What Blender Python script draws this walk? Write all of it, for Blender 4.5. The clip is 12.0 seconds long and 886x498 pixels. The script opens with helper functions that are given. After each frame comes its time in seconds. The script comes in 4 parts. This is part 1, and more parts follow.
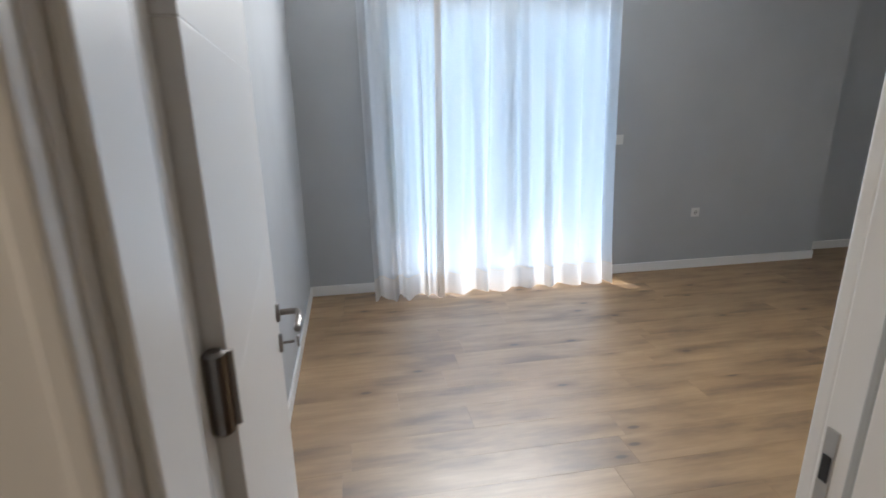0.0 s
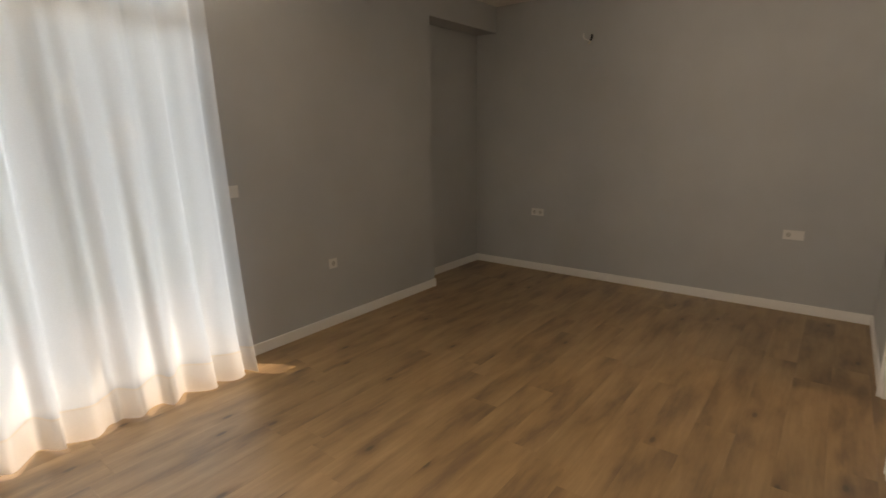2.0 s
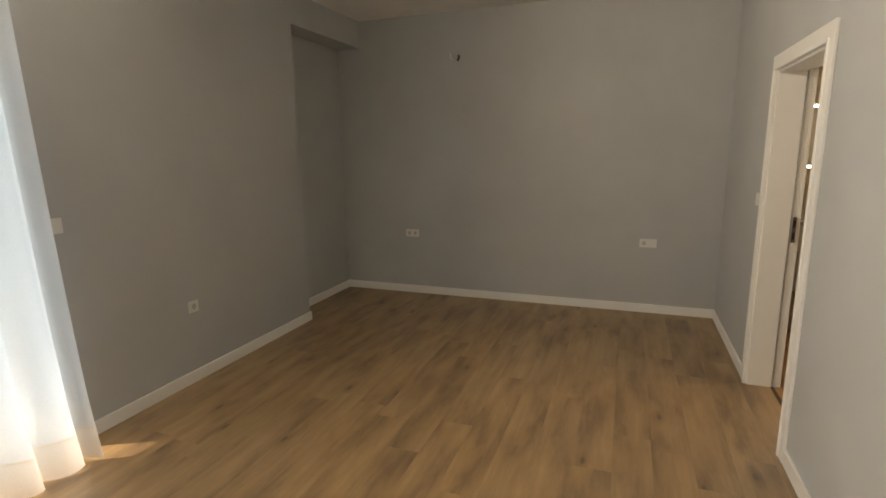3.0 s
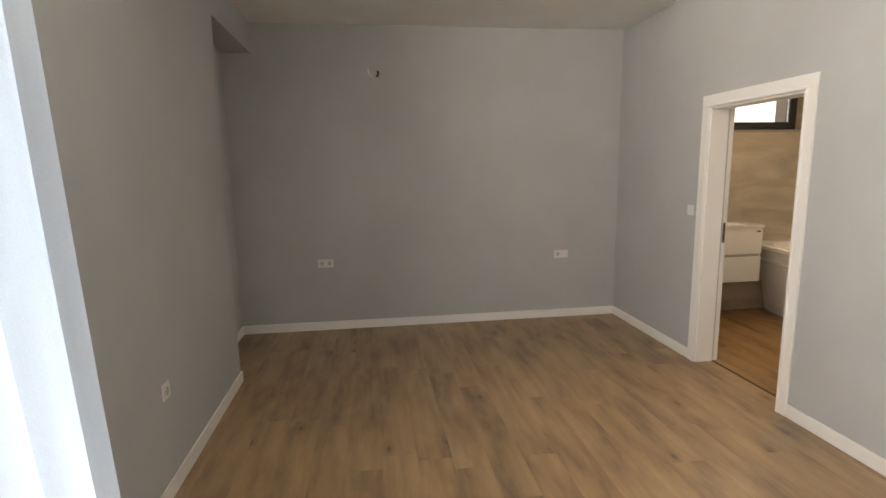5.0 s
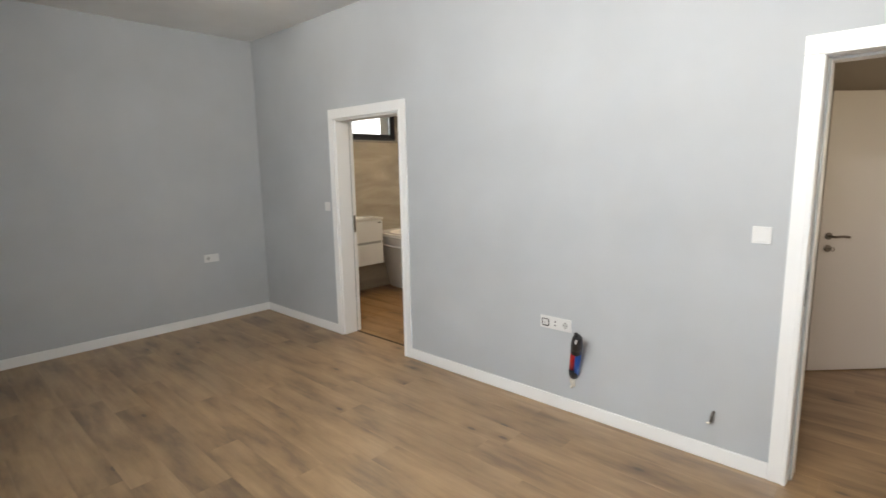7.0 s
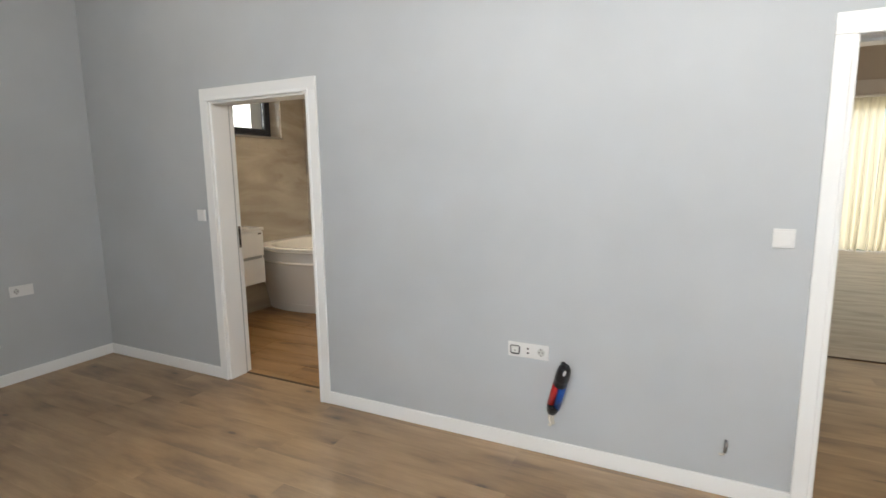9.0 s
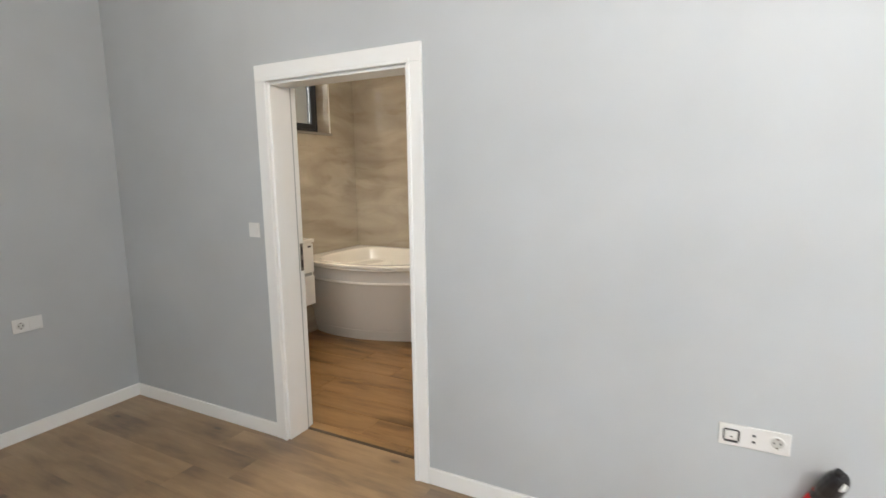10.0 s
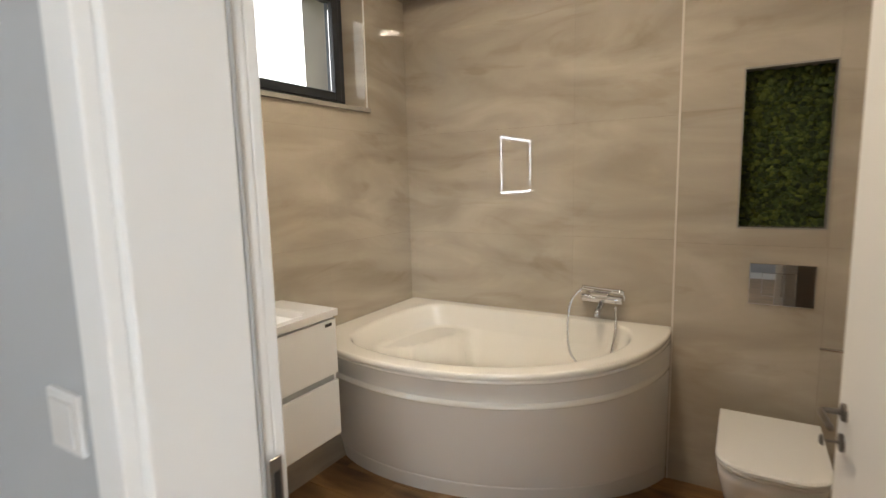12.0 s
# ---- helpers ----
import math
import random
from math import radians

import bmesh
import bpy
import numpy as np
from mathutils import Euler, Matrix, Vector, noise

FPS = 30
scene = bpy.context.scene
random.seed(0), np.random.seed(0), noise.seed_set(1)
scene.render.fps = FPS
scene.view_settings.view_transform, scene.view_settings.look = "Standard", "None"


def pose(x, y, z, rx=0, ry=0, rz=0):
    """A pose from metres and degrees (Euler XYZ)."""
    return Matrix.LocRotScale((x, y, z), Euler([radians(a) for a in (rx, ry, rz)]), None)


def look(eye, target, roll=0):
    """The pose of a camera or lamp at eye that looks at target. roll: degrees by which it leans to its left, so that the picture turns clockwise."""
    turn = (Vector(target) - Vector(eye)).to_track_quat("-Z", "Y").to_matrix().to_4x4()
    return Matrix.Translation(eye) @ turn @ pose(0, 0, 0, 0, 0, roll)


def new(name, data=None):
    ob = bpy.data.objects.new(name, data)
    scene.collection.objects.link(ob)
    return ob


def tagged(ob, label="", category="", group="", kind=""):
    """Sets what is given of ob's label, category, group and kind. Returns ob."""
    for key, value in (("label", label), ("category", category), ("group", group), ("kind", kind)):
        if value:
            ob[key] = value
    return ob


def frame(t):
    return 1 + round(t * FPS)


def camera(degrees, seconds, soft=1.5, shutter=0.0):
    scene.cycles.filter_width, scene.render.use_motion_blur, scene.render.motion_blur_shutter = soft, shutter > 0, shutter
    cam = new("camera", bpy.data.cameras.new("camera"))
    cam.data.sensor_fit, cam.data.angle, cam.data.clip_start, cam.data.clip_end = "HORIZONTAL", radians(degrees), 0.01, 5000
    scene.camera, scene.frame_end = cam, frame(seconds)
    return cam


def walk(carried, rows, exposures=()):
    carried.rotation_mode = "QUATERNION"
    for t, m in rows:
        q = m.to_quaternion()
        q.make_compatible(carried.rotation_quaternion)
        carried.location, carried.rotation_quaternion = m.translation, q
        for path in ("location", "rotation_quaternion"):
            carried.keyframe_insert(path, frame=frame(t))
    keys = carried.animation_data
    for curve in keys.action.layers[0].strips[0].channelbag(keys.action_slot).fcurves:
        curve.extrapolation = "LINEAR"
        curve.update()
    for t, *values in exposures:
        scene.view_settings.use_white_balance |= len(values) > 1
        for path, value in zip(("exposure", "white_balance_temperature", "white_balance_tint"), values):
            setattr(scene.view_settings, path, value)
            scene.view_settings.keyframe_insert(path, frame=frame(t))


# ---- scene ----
cam = camera(82.2, 12.0, shutter=0.2)
PATH = [
    (0, (-0.214, -0.504, 1.531), (0.122, 1.389, 0.98), -0.9),
    (0.5, (-0.083, -0.168, 1.525), (0.48, 1.687, 1.034), -1.1),
    (1, (0.05, 0.095, 1.536), (0.903, 1.844, 1.074), -1.0),
    (1.5, (0.172, 0.251, 1.571), (1.383, 1.776, 1.114), -0.9),
    (2, (0.218, 0.355, 1.585), (1.753, 1.555, 1.135), -0.9),
    (2.5, (0.217, 0.502, 1.579), (1.959, 1.391, 1.162), -0.9),
    (3, (0.298, 0.809, 1.568), (2.142, 1.483, 1.187), -0.8),
    (3.2, (0.361, 1.003, 1.565), (2.238, 1.598, 1.215), -0.8),
    (4.8, (0.349, 2.46, 1.61), (2.314, 2.284, 1.283), -0.8),
    (5, (0.355, 2.559, 1.595), (2.311, 2.287, 1.278), -0.9),
    (5.5, (0.365, 2.762, 1.601), (2.255, 2.189, 1.281), -0.9),
    (6, (0.268, 2.905, 1.59), (2.032, 2.018, 1.273), -0.9),
    (6.5, (0.171, 2.886, 1.599), (1.736, 1.684, 1.273), -0.9),
    (7, (0.078, 2.795, 1.56), (1.42, 1.347, 1.247), -1.0),
    (7.2, (0.064, 2.799, 1.554), (1.294, 1.253, 1.242), -0.7),
    (8.8, (0.749, 2.596, 1.527), (1.613, 0.817, 1.226), -0.7),
    (9, (0.942, 2.535, 1.513), (1.817, 0.761, 1.214), -0.7),
    (9.5, (1.399, 2.363, 1.541), (2.286, 0.596, 1.241), -0.6),
    (10, (1.879, 2.031, 1.527), (2.799, 0.28, 1.231), -0.8),
    (10.5, (2.354, 1.682, 1.532), (3.3, -0.055, 1.239), -0.9),
    (11, (2.745, 1.21, 1.529), (3.723, -0.509, 1.236), -0.8),
    (11.5, (3.077, 0.784, 1.525), (4.056, -0.937, 1.243), -1.5),
    (12, (3.406, 0.285, 1.518), (4.422, -1.416, 1.251), -1.4),
]
walk(cam, [(t, look(eye, target, roll)) for t, eye, target, roll in PATH], [
    (0.0, -0.1, 5900, 10), (0.5, -0.42, 6800, 10), (1.2, -0.56, 7600, 16), (2.0, -0.66, 9100, 17), (2.5, -0.60, 9700, 17), (3.0, -0.28, 8800, 12), (5.0, 0.08, 7600, 14),
    (6.0, 0.04, 8800, 12), (6.5, 0.22, 7300, 8), (7.0, 0.18, 6450, 9), (9.0, 0.08, 6400, 9), (9.5, 0.28, 6400, 9), (10.5, 0.42, 6500, 9), (11.5, 0.44, 6450, 9), (12.0, 0.54, 6250, 9)])

# ---- world, sun, exposure ----
world = bpy.data.worlds.new("world")
scene.world = world
world.use_nodes = True
wn = world.node_tree.nodes
sky = wn.new("ShaderNodeTexSky")
sky.sky_type = "NISHITA"
sky.sun_disc = False
SUN_EL, SUN_AZ = 55.0, -28.0          # degrees; azimuth from +y towards +x
sky.sun_elevation, sky.sun_rotation = radians(SUN_EL), radians(SUN_AZ)
wn["Background"].inputs["Strength"].default_value = 0.15
world.node_tree.links.new(sky.outputs["Color"], wn["Background"].inputs["Color"])
sun = new("sun", bpy.data.lights.new("sun", "SUN"))
sun.data.energy, sun.data.angle, sun.data.color = 5.0, radians(0.6), (1.0, 0.95, 0.88)
sdir = Vector((math.sin(radians(SUN_AZ)) * math.cos(radians(SUN_EL)), math.cos(radians(SUN_AZ)) * math.cos(radians(SUN_EL)), math.sin(radians(SUN_EL))))
sun.matrix_world = look(tuple(sdir * 30), (0, 0, 0))


def window_fill(x, y, z, w, h, yaw, watts, color=(0.86, 0.93, 1.0), tilt=0):
    """Added lamp for a window's sky light; yaw 0 shines towards -y, tilt lifts it."""
    ob = new("window_fill", bpy.data.lights.new("window_fill", "AREA"))
    ob.data.shape, ob.data.size, ob.data.size_y = "RECTANGLE", w, h
    ob.data.energy, ob.data.color = watts, color
    ob.matrix_world = pose(x, y, z, -90 - tilt, 0, yaw)
    return ob


# added strips hidden high behind the curtain, brightening the whole room
for wx in (0.53, 1.42):
    top = window_fill(wx, 3.612, 2.795, 0.88, 0.10, -2, 250, (1.0, 0.95, 0.87), 1)
    top.data.spread = radians(150)
# added lamp outside, there to make the voile glow from behind
back = window_fill(0.60, 4.35, 1.45, 2.7, 2.5, 14, 26, (0.58, 0.78, 1.0))
back.data.spread = radians(34)
# added lamps at the far window: one behind its curtains, one outside
window_fill(-2.5, -9.09, 1.30, 3.2, 2.5, 180, 34, (1.0, 0.84, 0.63))
window_fill(-2.5, -9.8, 1.4, 3.4, 2.6, 180, 32, (1.0, 0.97, 0.86))
# added warm fill, shining in through the unseen hall opening
window_fill(-2.30, -1.20, 1.55, 1.15, 1.25, 90, 14, (1.0, 0.75, 0.50))

# ---- materials ----


def mat(name, color=(0.8, 0.8, 0.8), rough=0.5, metal=0.0):
    m = bpy.data.materials.new(name)
    m.use_nodes = True
    b = m.node_tree.nodes["Principled BSDF"]
    b.inputs["Base Color"].default_value = (*color, 1)
    b.inputs["Roughness"].default_value = rough
    b.inputs["Metallic"].default_value = metal
    return m, m.node_tree.nodes, m.node_tree.links, b


def ramp(nodes, stops):
    r = nodes.new("ShaderNodeValToRGB")
    e = r.color_ramp.elements
    while len(e) < len(stops):
        e.new(0.5)
    for el, (p, c) in zip(e, stops):
        el.position, el.color = p, (*c, 1)
    return r


def noise_tex(nodes, links, vec, scale, detail=4, rough=0.55):
    n = nodes.new("ShaderNodeTexNoise")
    n.inputs["Scale"].default_value, n.inputs["Detail"].default_value, n.inputs["Roughness"].default_value = scale, detail, rough
    links.new(vec, n.inputs["Vector"])
    return n


def bump(nodes, links, b, height, strength, dist=0.002):
    k = nodes.new("ShaderNodeBump")
    k.inputs["Strength"].default_value, k.inputs["Distance"].default_value = strength, dist
    links.new(height, k.inputs["Height"])
    links.new(k.outputs["Normal"], b.inputs["Normal"])


def mapped(nodes, links, scale=(1, 1, 1), random_shift=False):
    tc = nodes.new("ShaderNodeTexCoord")
    mp = nodes.new("ShaderNodeMapping")
    mp.inputs["Scale"].default_value = scale
    links.new(tc.outputs["Object"], mp.inputs["Vector"])
    if random_shift:
        oi = nodes.new("ShaderNodeObjectInfo")
        cx = nodes.new("ShaderNodeCombineXYZ")
        mu = nodes.new("ShaderNodeMath")
        mu.operation, mu.inputs[1].default_value = "MULTIPLY", 37.0
        links.new(oi.outputs["Random"], mu.inputs[0])
        for i in range(3):
            links.new(mu.outputs[0], cx.inputs[i])
        links.new(cx.outputs[0], mp.inputs["Location"])
        return mp.outputs[0], oi.outputs["Random"]
    return mp.outputs[0], None


def mixcol(nodes, links, fac, a, b, mode="MIX"):
    m = nodes.new("ShaderNodeMix")
    m.data_type, m.blend_type = "RGBA", mode
    for val, i in ((fac, 0), (a, 6), (b, 7)):
        if isinstance(val, (int, float)):
            m.inputs[i].default_value = val
        elif isinstance(val, tuple):
            m.inputs[i].default_value = (*val, 1)
        else:
            links.new(val, m.inputs[i])
    return m.outputs[2]


def paint(name, color, rough=0.75, var=0.06, grain=130, depth=0.25):
    m, n, l, b = mat(name, color, rough)
    v, _ = mapped(n, l)
    big = noise_tex(n, l, v, 1.3, 3)
    r = ramp(n, [(0.3, tuple(c * (1 - var) for c in color)), (0.75, tuple(min(1, c * (1 + var)) for c in color))])
    l.new(big.outputs[0], r.inputs[0])
    l.new(r.outputs[0], b.inputs["Base Color"])
    bump(n, l, b, noise_tex(n, l, v, grain, 3).outputs[0], depth, 0.0012)
    return m


def wood(name, dark, mid, light, rough, knots=True, shift=0.22, ior=1.9):
    """Oak-look boards; each board takes its own tone and its own stretch of grain, along x."""
    m, n, l, b = mat(name, mid, rough)
    v, rnd = mapped(n, l, (1, 1, 1), True)
    st = n.new("ShaderNodeMapping")
    st.inputs["Scale"].default_value = (1.8, 7.0, 1)
    l.new(v, st.inputs["Vector"])
    broad = noise_tex(n, l, st.outputs[0], 1.0, 4, 0.55)
    broad.inputs["Distortion"].default_value = 0.15
    st2 = n.new("ShaderNodeMapping")
    st2.inputs["Scale"].default_value = (9, 95, 1)
    l.new(v, st2.inputs["Vector"])
    fine = noise_tex(n, l, st2.outputs[0], 1.0, 4, 0.6)
    r = ramp(n, [(0.32, dark), (0.47, mid), (0.64, light)])
    l.new(broad.outputs[0], r.inputs[0])
    st4 = n.new("ShaderNodeMapping")
    st4.inputs["Scale"].default_value = (1.3, 30, 1)
    l.new(v, st4.inputs["Vector"])
    streak = noise_tex(n, l, st4.outputs[0], 1.0, 3, 0.5)
    rs = ramp(n, [(0.28, (0.80, 0.78, 0.76)), (0.62, (1.04, 1.04, 1.04))])
    l.new(streak.outputs[0], rs.inputs[0])
    rf = ramp(n, [(0.3, (0.86, 0.85, 0.84)), (0.6, (1, 1, 1))])
    l.new(fine.outputs[0], rf.inputs[0])
    c = mixcol(n, l, 0.8, r.outputs[0], rs.outputs[0], "MULTIPLY")
    c = mixcol(n, l, 0.8, c, rf.outputs[0], "MULTIPLY")
    tone = ramp(n, [(0.0, (1 - shift, 1 - shift, 1 - shift * 0.9)), (1.0, (1 + shift * 0.5,) * 3)])
    l.new(rnd, tone.inputs[0])
    c = mixcol(n, l, 1.0, c, tone.outputs[0], "MULTIPLY")
    if knots:
        st3 = n.new("ShaderNodeMapping")
        st3.inputs["Scale"].default_value = (0.95, 2.3, 1)
        l.new(v, st3.inputs["Vector"])
        vo = n.new("ShaderNodeTexVoronoi")
        vo.voronoi_dimensions = "2D"
        vo.inputs["Scale"].default_value = 1.0
        l.new(st3.outputs[0], vo.inputs["Vector"])
        kr = ramp(n, [(0.018, (0.16, 0.12, 0.08)), (0.036, (0.66, 0.60, 0.54)), (0.11, (1, 1, 1))])
        l.new(vo.outputs["Distance"], kr.inputs[0])
        c = mixcol(n, l, 0.9, c, kr.outputs[0], "MULTIPLY")
    l.new(c, b.inputs["Base Color"])
    b.inputs["IOR"].default_value = ior
    rr = ramp(n, [(0.3, (rough + 0.03,) * 3), (0.7, (rough - 0.02,) * 3)])
    l.new(broad.outputs[0], rr.inputs[0])
    l.new(rr.outputs[0], b.inputs["Roughness"])
    bump(n, l, b, fine.outputs[0], 0.02, 0.001)
    return m


def stone(name):
    """Warm grey polished stone-look tile with slanting soft veins; each tile has its own stretch."""
    m, n, l, b = mat(name, (0.4, 0.36, 0.3), 0.025)
    _, rnd = mapped(n, l, (1, 1, 1), True)
    v = n.new("ShaderNodeNewGeometry").outputs["Position"]
    rot = n.new("ShaderNodeMapping")
    rot.inputs["Rotation"].default_value = (0.35, -0.30, 0.0)
    rot.inputs["Scale"].default_value = (0.8, 0.8, 2.6)
    l.new(v, rot.inputs["Vector"])
    a = noise_tex(n, l, rot.outputs[0], 1.5, 4, 0.5)
    a.inputs["Distortion"].default_value = 1.1
    r = ramp(n, [(0.28, (0.345, 0.300, 0.238)), (0.5, (0.43, 0.378, 0.305)), (0.72, (0.52, 0.466, 0.385))])
    l.new(a.outputs[0], r.inputs[0])
    w = noise_tex(n, l, rot.outputs[0], 2.0, 5, 0.55)
    w.inputs["Distortion"].default_value = 1.4
    vr = ramp(n, [(0.30, (0.80, 0.77, 0.72)), (0.44, (1, 1, 1)), (0.62, (1, 1, 1)), (0.72, (1.10, 1.09, 1.06))])
    l.new(w.outputs[0], vr.inputs[0])
    c = mixcol(n, l, 0.7, r.outputs[0], vr.outputs[0], "MULTIPLY")
    tone = ramp(n, [(0.0, (0.97, 0.97, 0.97)), (1.0, (1.03, 1.025, 1.02))])
    l.new(rnd, tone.inputs[0])
    c = mixcol(n, l, 1.0, c, tone.outputs[0], "MULTIPLY")
    l.new(c, b.inputs["Base Color"])
    bump(n, l, b, a.outputs[0], 0.006, 0.002)
    return m


def sheer(name, color, clear, through_share):
    """Sheer woven voile: part open weave, part cloth that glows with the light behind it."""
    m, n, l, b = mat(name, color, 0.9)
    n.remove(b)
    out = n["Material Output"]
    v, _ = mapped(n, l, (1, 1, 1))
    weave = noise_tex(n, l, v, 220, 2)
    cl = ramp(n, [(0.3, tuple(c * 0.93 for c in color)), (0.7, color)])
    l.new(weave.outputs[0], cl.inputs[0])
    d, t, tr = n.new("ShaderNodeBsdfDiffuse"), n.new("ShaderNodeBsdfTranslucent"), n.new("ShaderNodeBsdfTransparent")
    l.new(cl.outputs[0], d.inputs["Color"])
    l.new(cl.outputs[0], t.inputs["Color"])
    m1, m2 = n.new("ShaderNodeMixShader"), n.new("ShaderNodeMixShader")
    m1.inputs[0].default_value, m2.inputs[0].default_value = through_share, clear
    l.new(d.outputs[0], m1.inputs[1])
    l.new(t.outputs[0], m1.inputs[2])
    l.new(m1.outputs[0], m2.inputs[1])
    l.new(tr.outputs[0], m2.inputs[2])
    l.new(m2.outputs[0], out.inputs["Surface"])
    return m


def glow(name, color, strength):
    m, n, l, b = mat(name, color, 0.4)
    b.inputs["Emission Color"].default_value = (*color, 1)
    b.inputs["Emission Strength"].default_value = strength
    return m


M_WALL = paint("grey_wall_paint", (0.471, 0.490, 0.508), 0.8)
M_CEIL = paint("white_ceiling_paint", (0.86, 0.855, 0.84), 0.85)
M_HALL = paint("beige_wall_paint", (0.62, 0.57, 0.51), 0.8)
M_TRIM = paint("white_satin_lacquer", (0.87, 0.87, 0.86), 0.32, 0.015, 40, 0.04)
M_LEAF = paint("warm_white_door_laminate", (0.76, 0.745, 0.72), 0.38, 0.015, 60, 0.05)
M_PLANK = wood("grey_oak_laminate", (0.172, 0.100, 0.048), (0.316, 0.195, 0.089), (0.395, 0.254, 0.124), 0.40, True, 0.07, 2.1)
M_SUB = paint("dark_joint", (0.07, 0.05, 0.035), 0.8)
M_BPLANK = wood("brown_wood_look_tile", (0.125, 0.060, 0.020), (0.29, 0.160, 0.060), (0.37, 0.215, 0.088), 0.3, False, 0.07, 1.5)
M_LPLANK = wood("light_oak_laminate", (0.27, 0.205, 0.135), (0.36, 0.28, 0.195), (0.43, 0.345, 0.25), 0.42, False, 0.12)
M_STONE = stone("polished_stone_tile")
M_GROUT = paint("grey_grout", (0.40, 0.36, 0.30), 0.8)
M_ACRYL = mat("white_acrylic", (0.82, 0.785, 0.72), 0.14)[0]
# tub acrylic again, greyed so its colour carries the front's shade
M_PANEL_SHADE = paint("shade_greyed_acrylic", (0.70, 0.675, 0.635), 0.38, 0.02, 20, 0.01)
M_CERAM = mat("white_ceramic", (0.82, 0.80, 0.77), 0.10)[0]
M_CHROME = mat("chrome", (0.75, 0.75, 0.76), 0.10, 1.0)[0]
M_STEEL = mat("dark_nickel", (0.22, 0.20, 0.185), 0.30, 1.0)[0]
M_PLAST = paint("white_plastic", (0.74, 0.735, 0.72), 0.3, 0.01, 30, 0.01)
M_BLACK = mat("black_rubber", (0.012, 0.012, 0.014), 0.35)[0]
M_RED = mat("red_tape", (0.42, 0.018, 0.02), 0.35)[0]
M_BLUE = mat("blue_tape", (0.008, 0.075, 0.36), 0.35)[0]
M_COPPER = paint("pale_wire", (0.62, 0.58, 0.50), 0.4, 0.1, 90, 0.05)
M_ANTH = paint("anthracite_frame", (0.022, 0.027, 0.036), 0.35, 0.05, 60, 0.03)
M_WHITEFR = paint("light_window_frame", (0.62, 0.60, 0.55), 0.4, 0.02, 60, 0.03)
M_NICKEL = mat("satin_nickel", (0.50, 0.49, 0.47), 0.36, 1.0)[0]
M_GREYSEAL = mat("grey_rubber_seal", (0.45, 0.465, 0.47), 0.5)[0]
M_MARBLE = paint("grey_stone_sill", (0.32, 0.30, 0.27), 0.2, 0.12, 30, 0.02)
M_SHEER = sheer("white_voile", (0.90, 0.92, 0.95), 0.16, 0.78)
M_HEM = sheer("white_voile_hem", (0.91, 0.88, 0.85), 0.05, 0.70)
M_EDGE = sheer("white_voile_edge", (0.88, 0.82, 0.75), 0.04, 0.62)
M_SHEER2 = sheer("cream_voile", (0.90, 0.85, 0.72), 0.15, 0.62)
M_BALC = paint("pale_balcony_tile", (0.50, 0.485, 0.46), 0.5, 0.05, 20, 0.1)
M_RENDER = paint("pale_facade_render", (0.70, 0.68, 0.64), 0.85, 0.04, 60, 0.2)
M_GLOW = glow("lamp_glass_lit", (1.0, 0.84, 0.62), 6.0)
M_SPOT = glow("spot_lens_lit", (1.0, 0.86, 0.66), 60.0)
M_LED = glow("led_strip_lit", (0.90, 0.95, 1.0), 20.0)
M_MIRROR = mat("mirror_glass", (0.86, 0.88, 0.88), 0.01, 1.0)[0]
M_POLISH = mat("polished_chrome", (0.62, 0.62, 0.64), 0.02, 1.0)[0]
# emission alone gives the far sheet its brightness
M_HAZE_GLOW = glow("glowing_haze", (1.0, 0.96, 0.92), 1.5)
M_GLASS, gn, gl, gb = mat("clear_glass", (1, 1, 1), 0.0)
gb.inputs["Transmission Weight"].default_value, gb.inputs["IOR"].default_value = 1.0, 1.45
M_MOSS, mn, ml, mb = mat("green_moss", (0.065, 0.10, 0.008), 0.9)
geo = mn.new("ShaderNodeNewGeometry")
mr = ramp(mn, [(0.0, (0.010, 0.020, 0.003)), (0.5, (0.028, 0.046, 0.005)), (1.0, (0.080, 0.100, 0.010))])
ml.new(geo.outputs["Random Per Island"], mr.inputs[0])
ml.new(mr.outputs[0], mb.inputs["Base Color"])
M_GRASS = paint("grass", (0.10, 0.13, 0.05), 0.95, 0.4, 3, 0.5)
M_LEAVES, ln, ll, lb = mat("tree_leaves", (0.08, 0.12, 0.03), 0.7)
geo2 = ln.new("ShaderNodeNewGeometry")
lr = ramp(ln, [(0.0, (0.035, 0.07, 0.012)), (1.0, (0.12, 0.17, 0.04))])
ll.new(geo2.outputs["Random Per Island"], lr.inputs[0])
ll.new(lr.outputs[0], lb.inputs["Base Color"])
M_BARK = paint("bark", (0.11, 0.08, 0.055), 0.9, 0.3, 25, 0.6)

# ---- mesh helpers ----


def mesh_of(name, bm, material, smooth=False):
    me = bpy.data.meshes.new(name)
    bm.normal_update()
    bm.to_mesh(me)
    bm.free()
    me.materials.append(material)
    if smooth:
        for p in me.polygons:
            p.use_smooth = True
    return me


def part(name, bm, material, parent=None, label="", smooth=False):
    ob = new(name, mesh_of(name, bm, material, smooth))
    if parent:
        ob.parent = parent
    if label:
        tagged(ob, label)
    return ob


def structure(name, bm, material, label="", category="", smooth=False):
    return tagged(part(name, bm, material, None, "", smooth), label, category, kind="structure")


def thing(name, at, label, category, group="", kind=""):
    ob = new(name)
    ob.empty_display_size = 0.1
    ob.matrix_world = at if isinstance(at, Matrix) else pose(*at)
    return tagged(ob, label, category, group, kind)


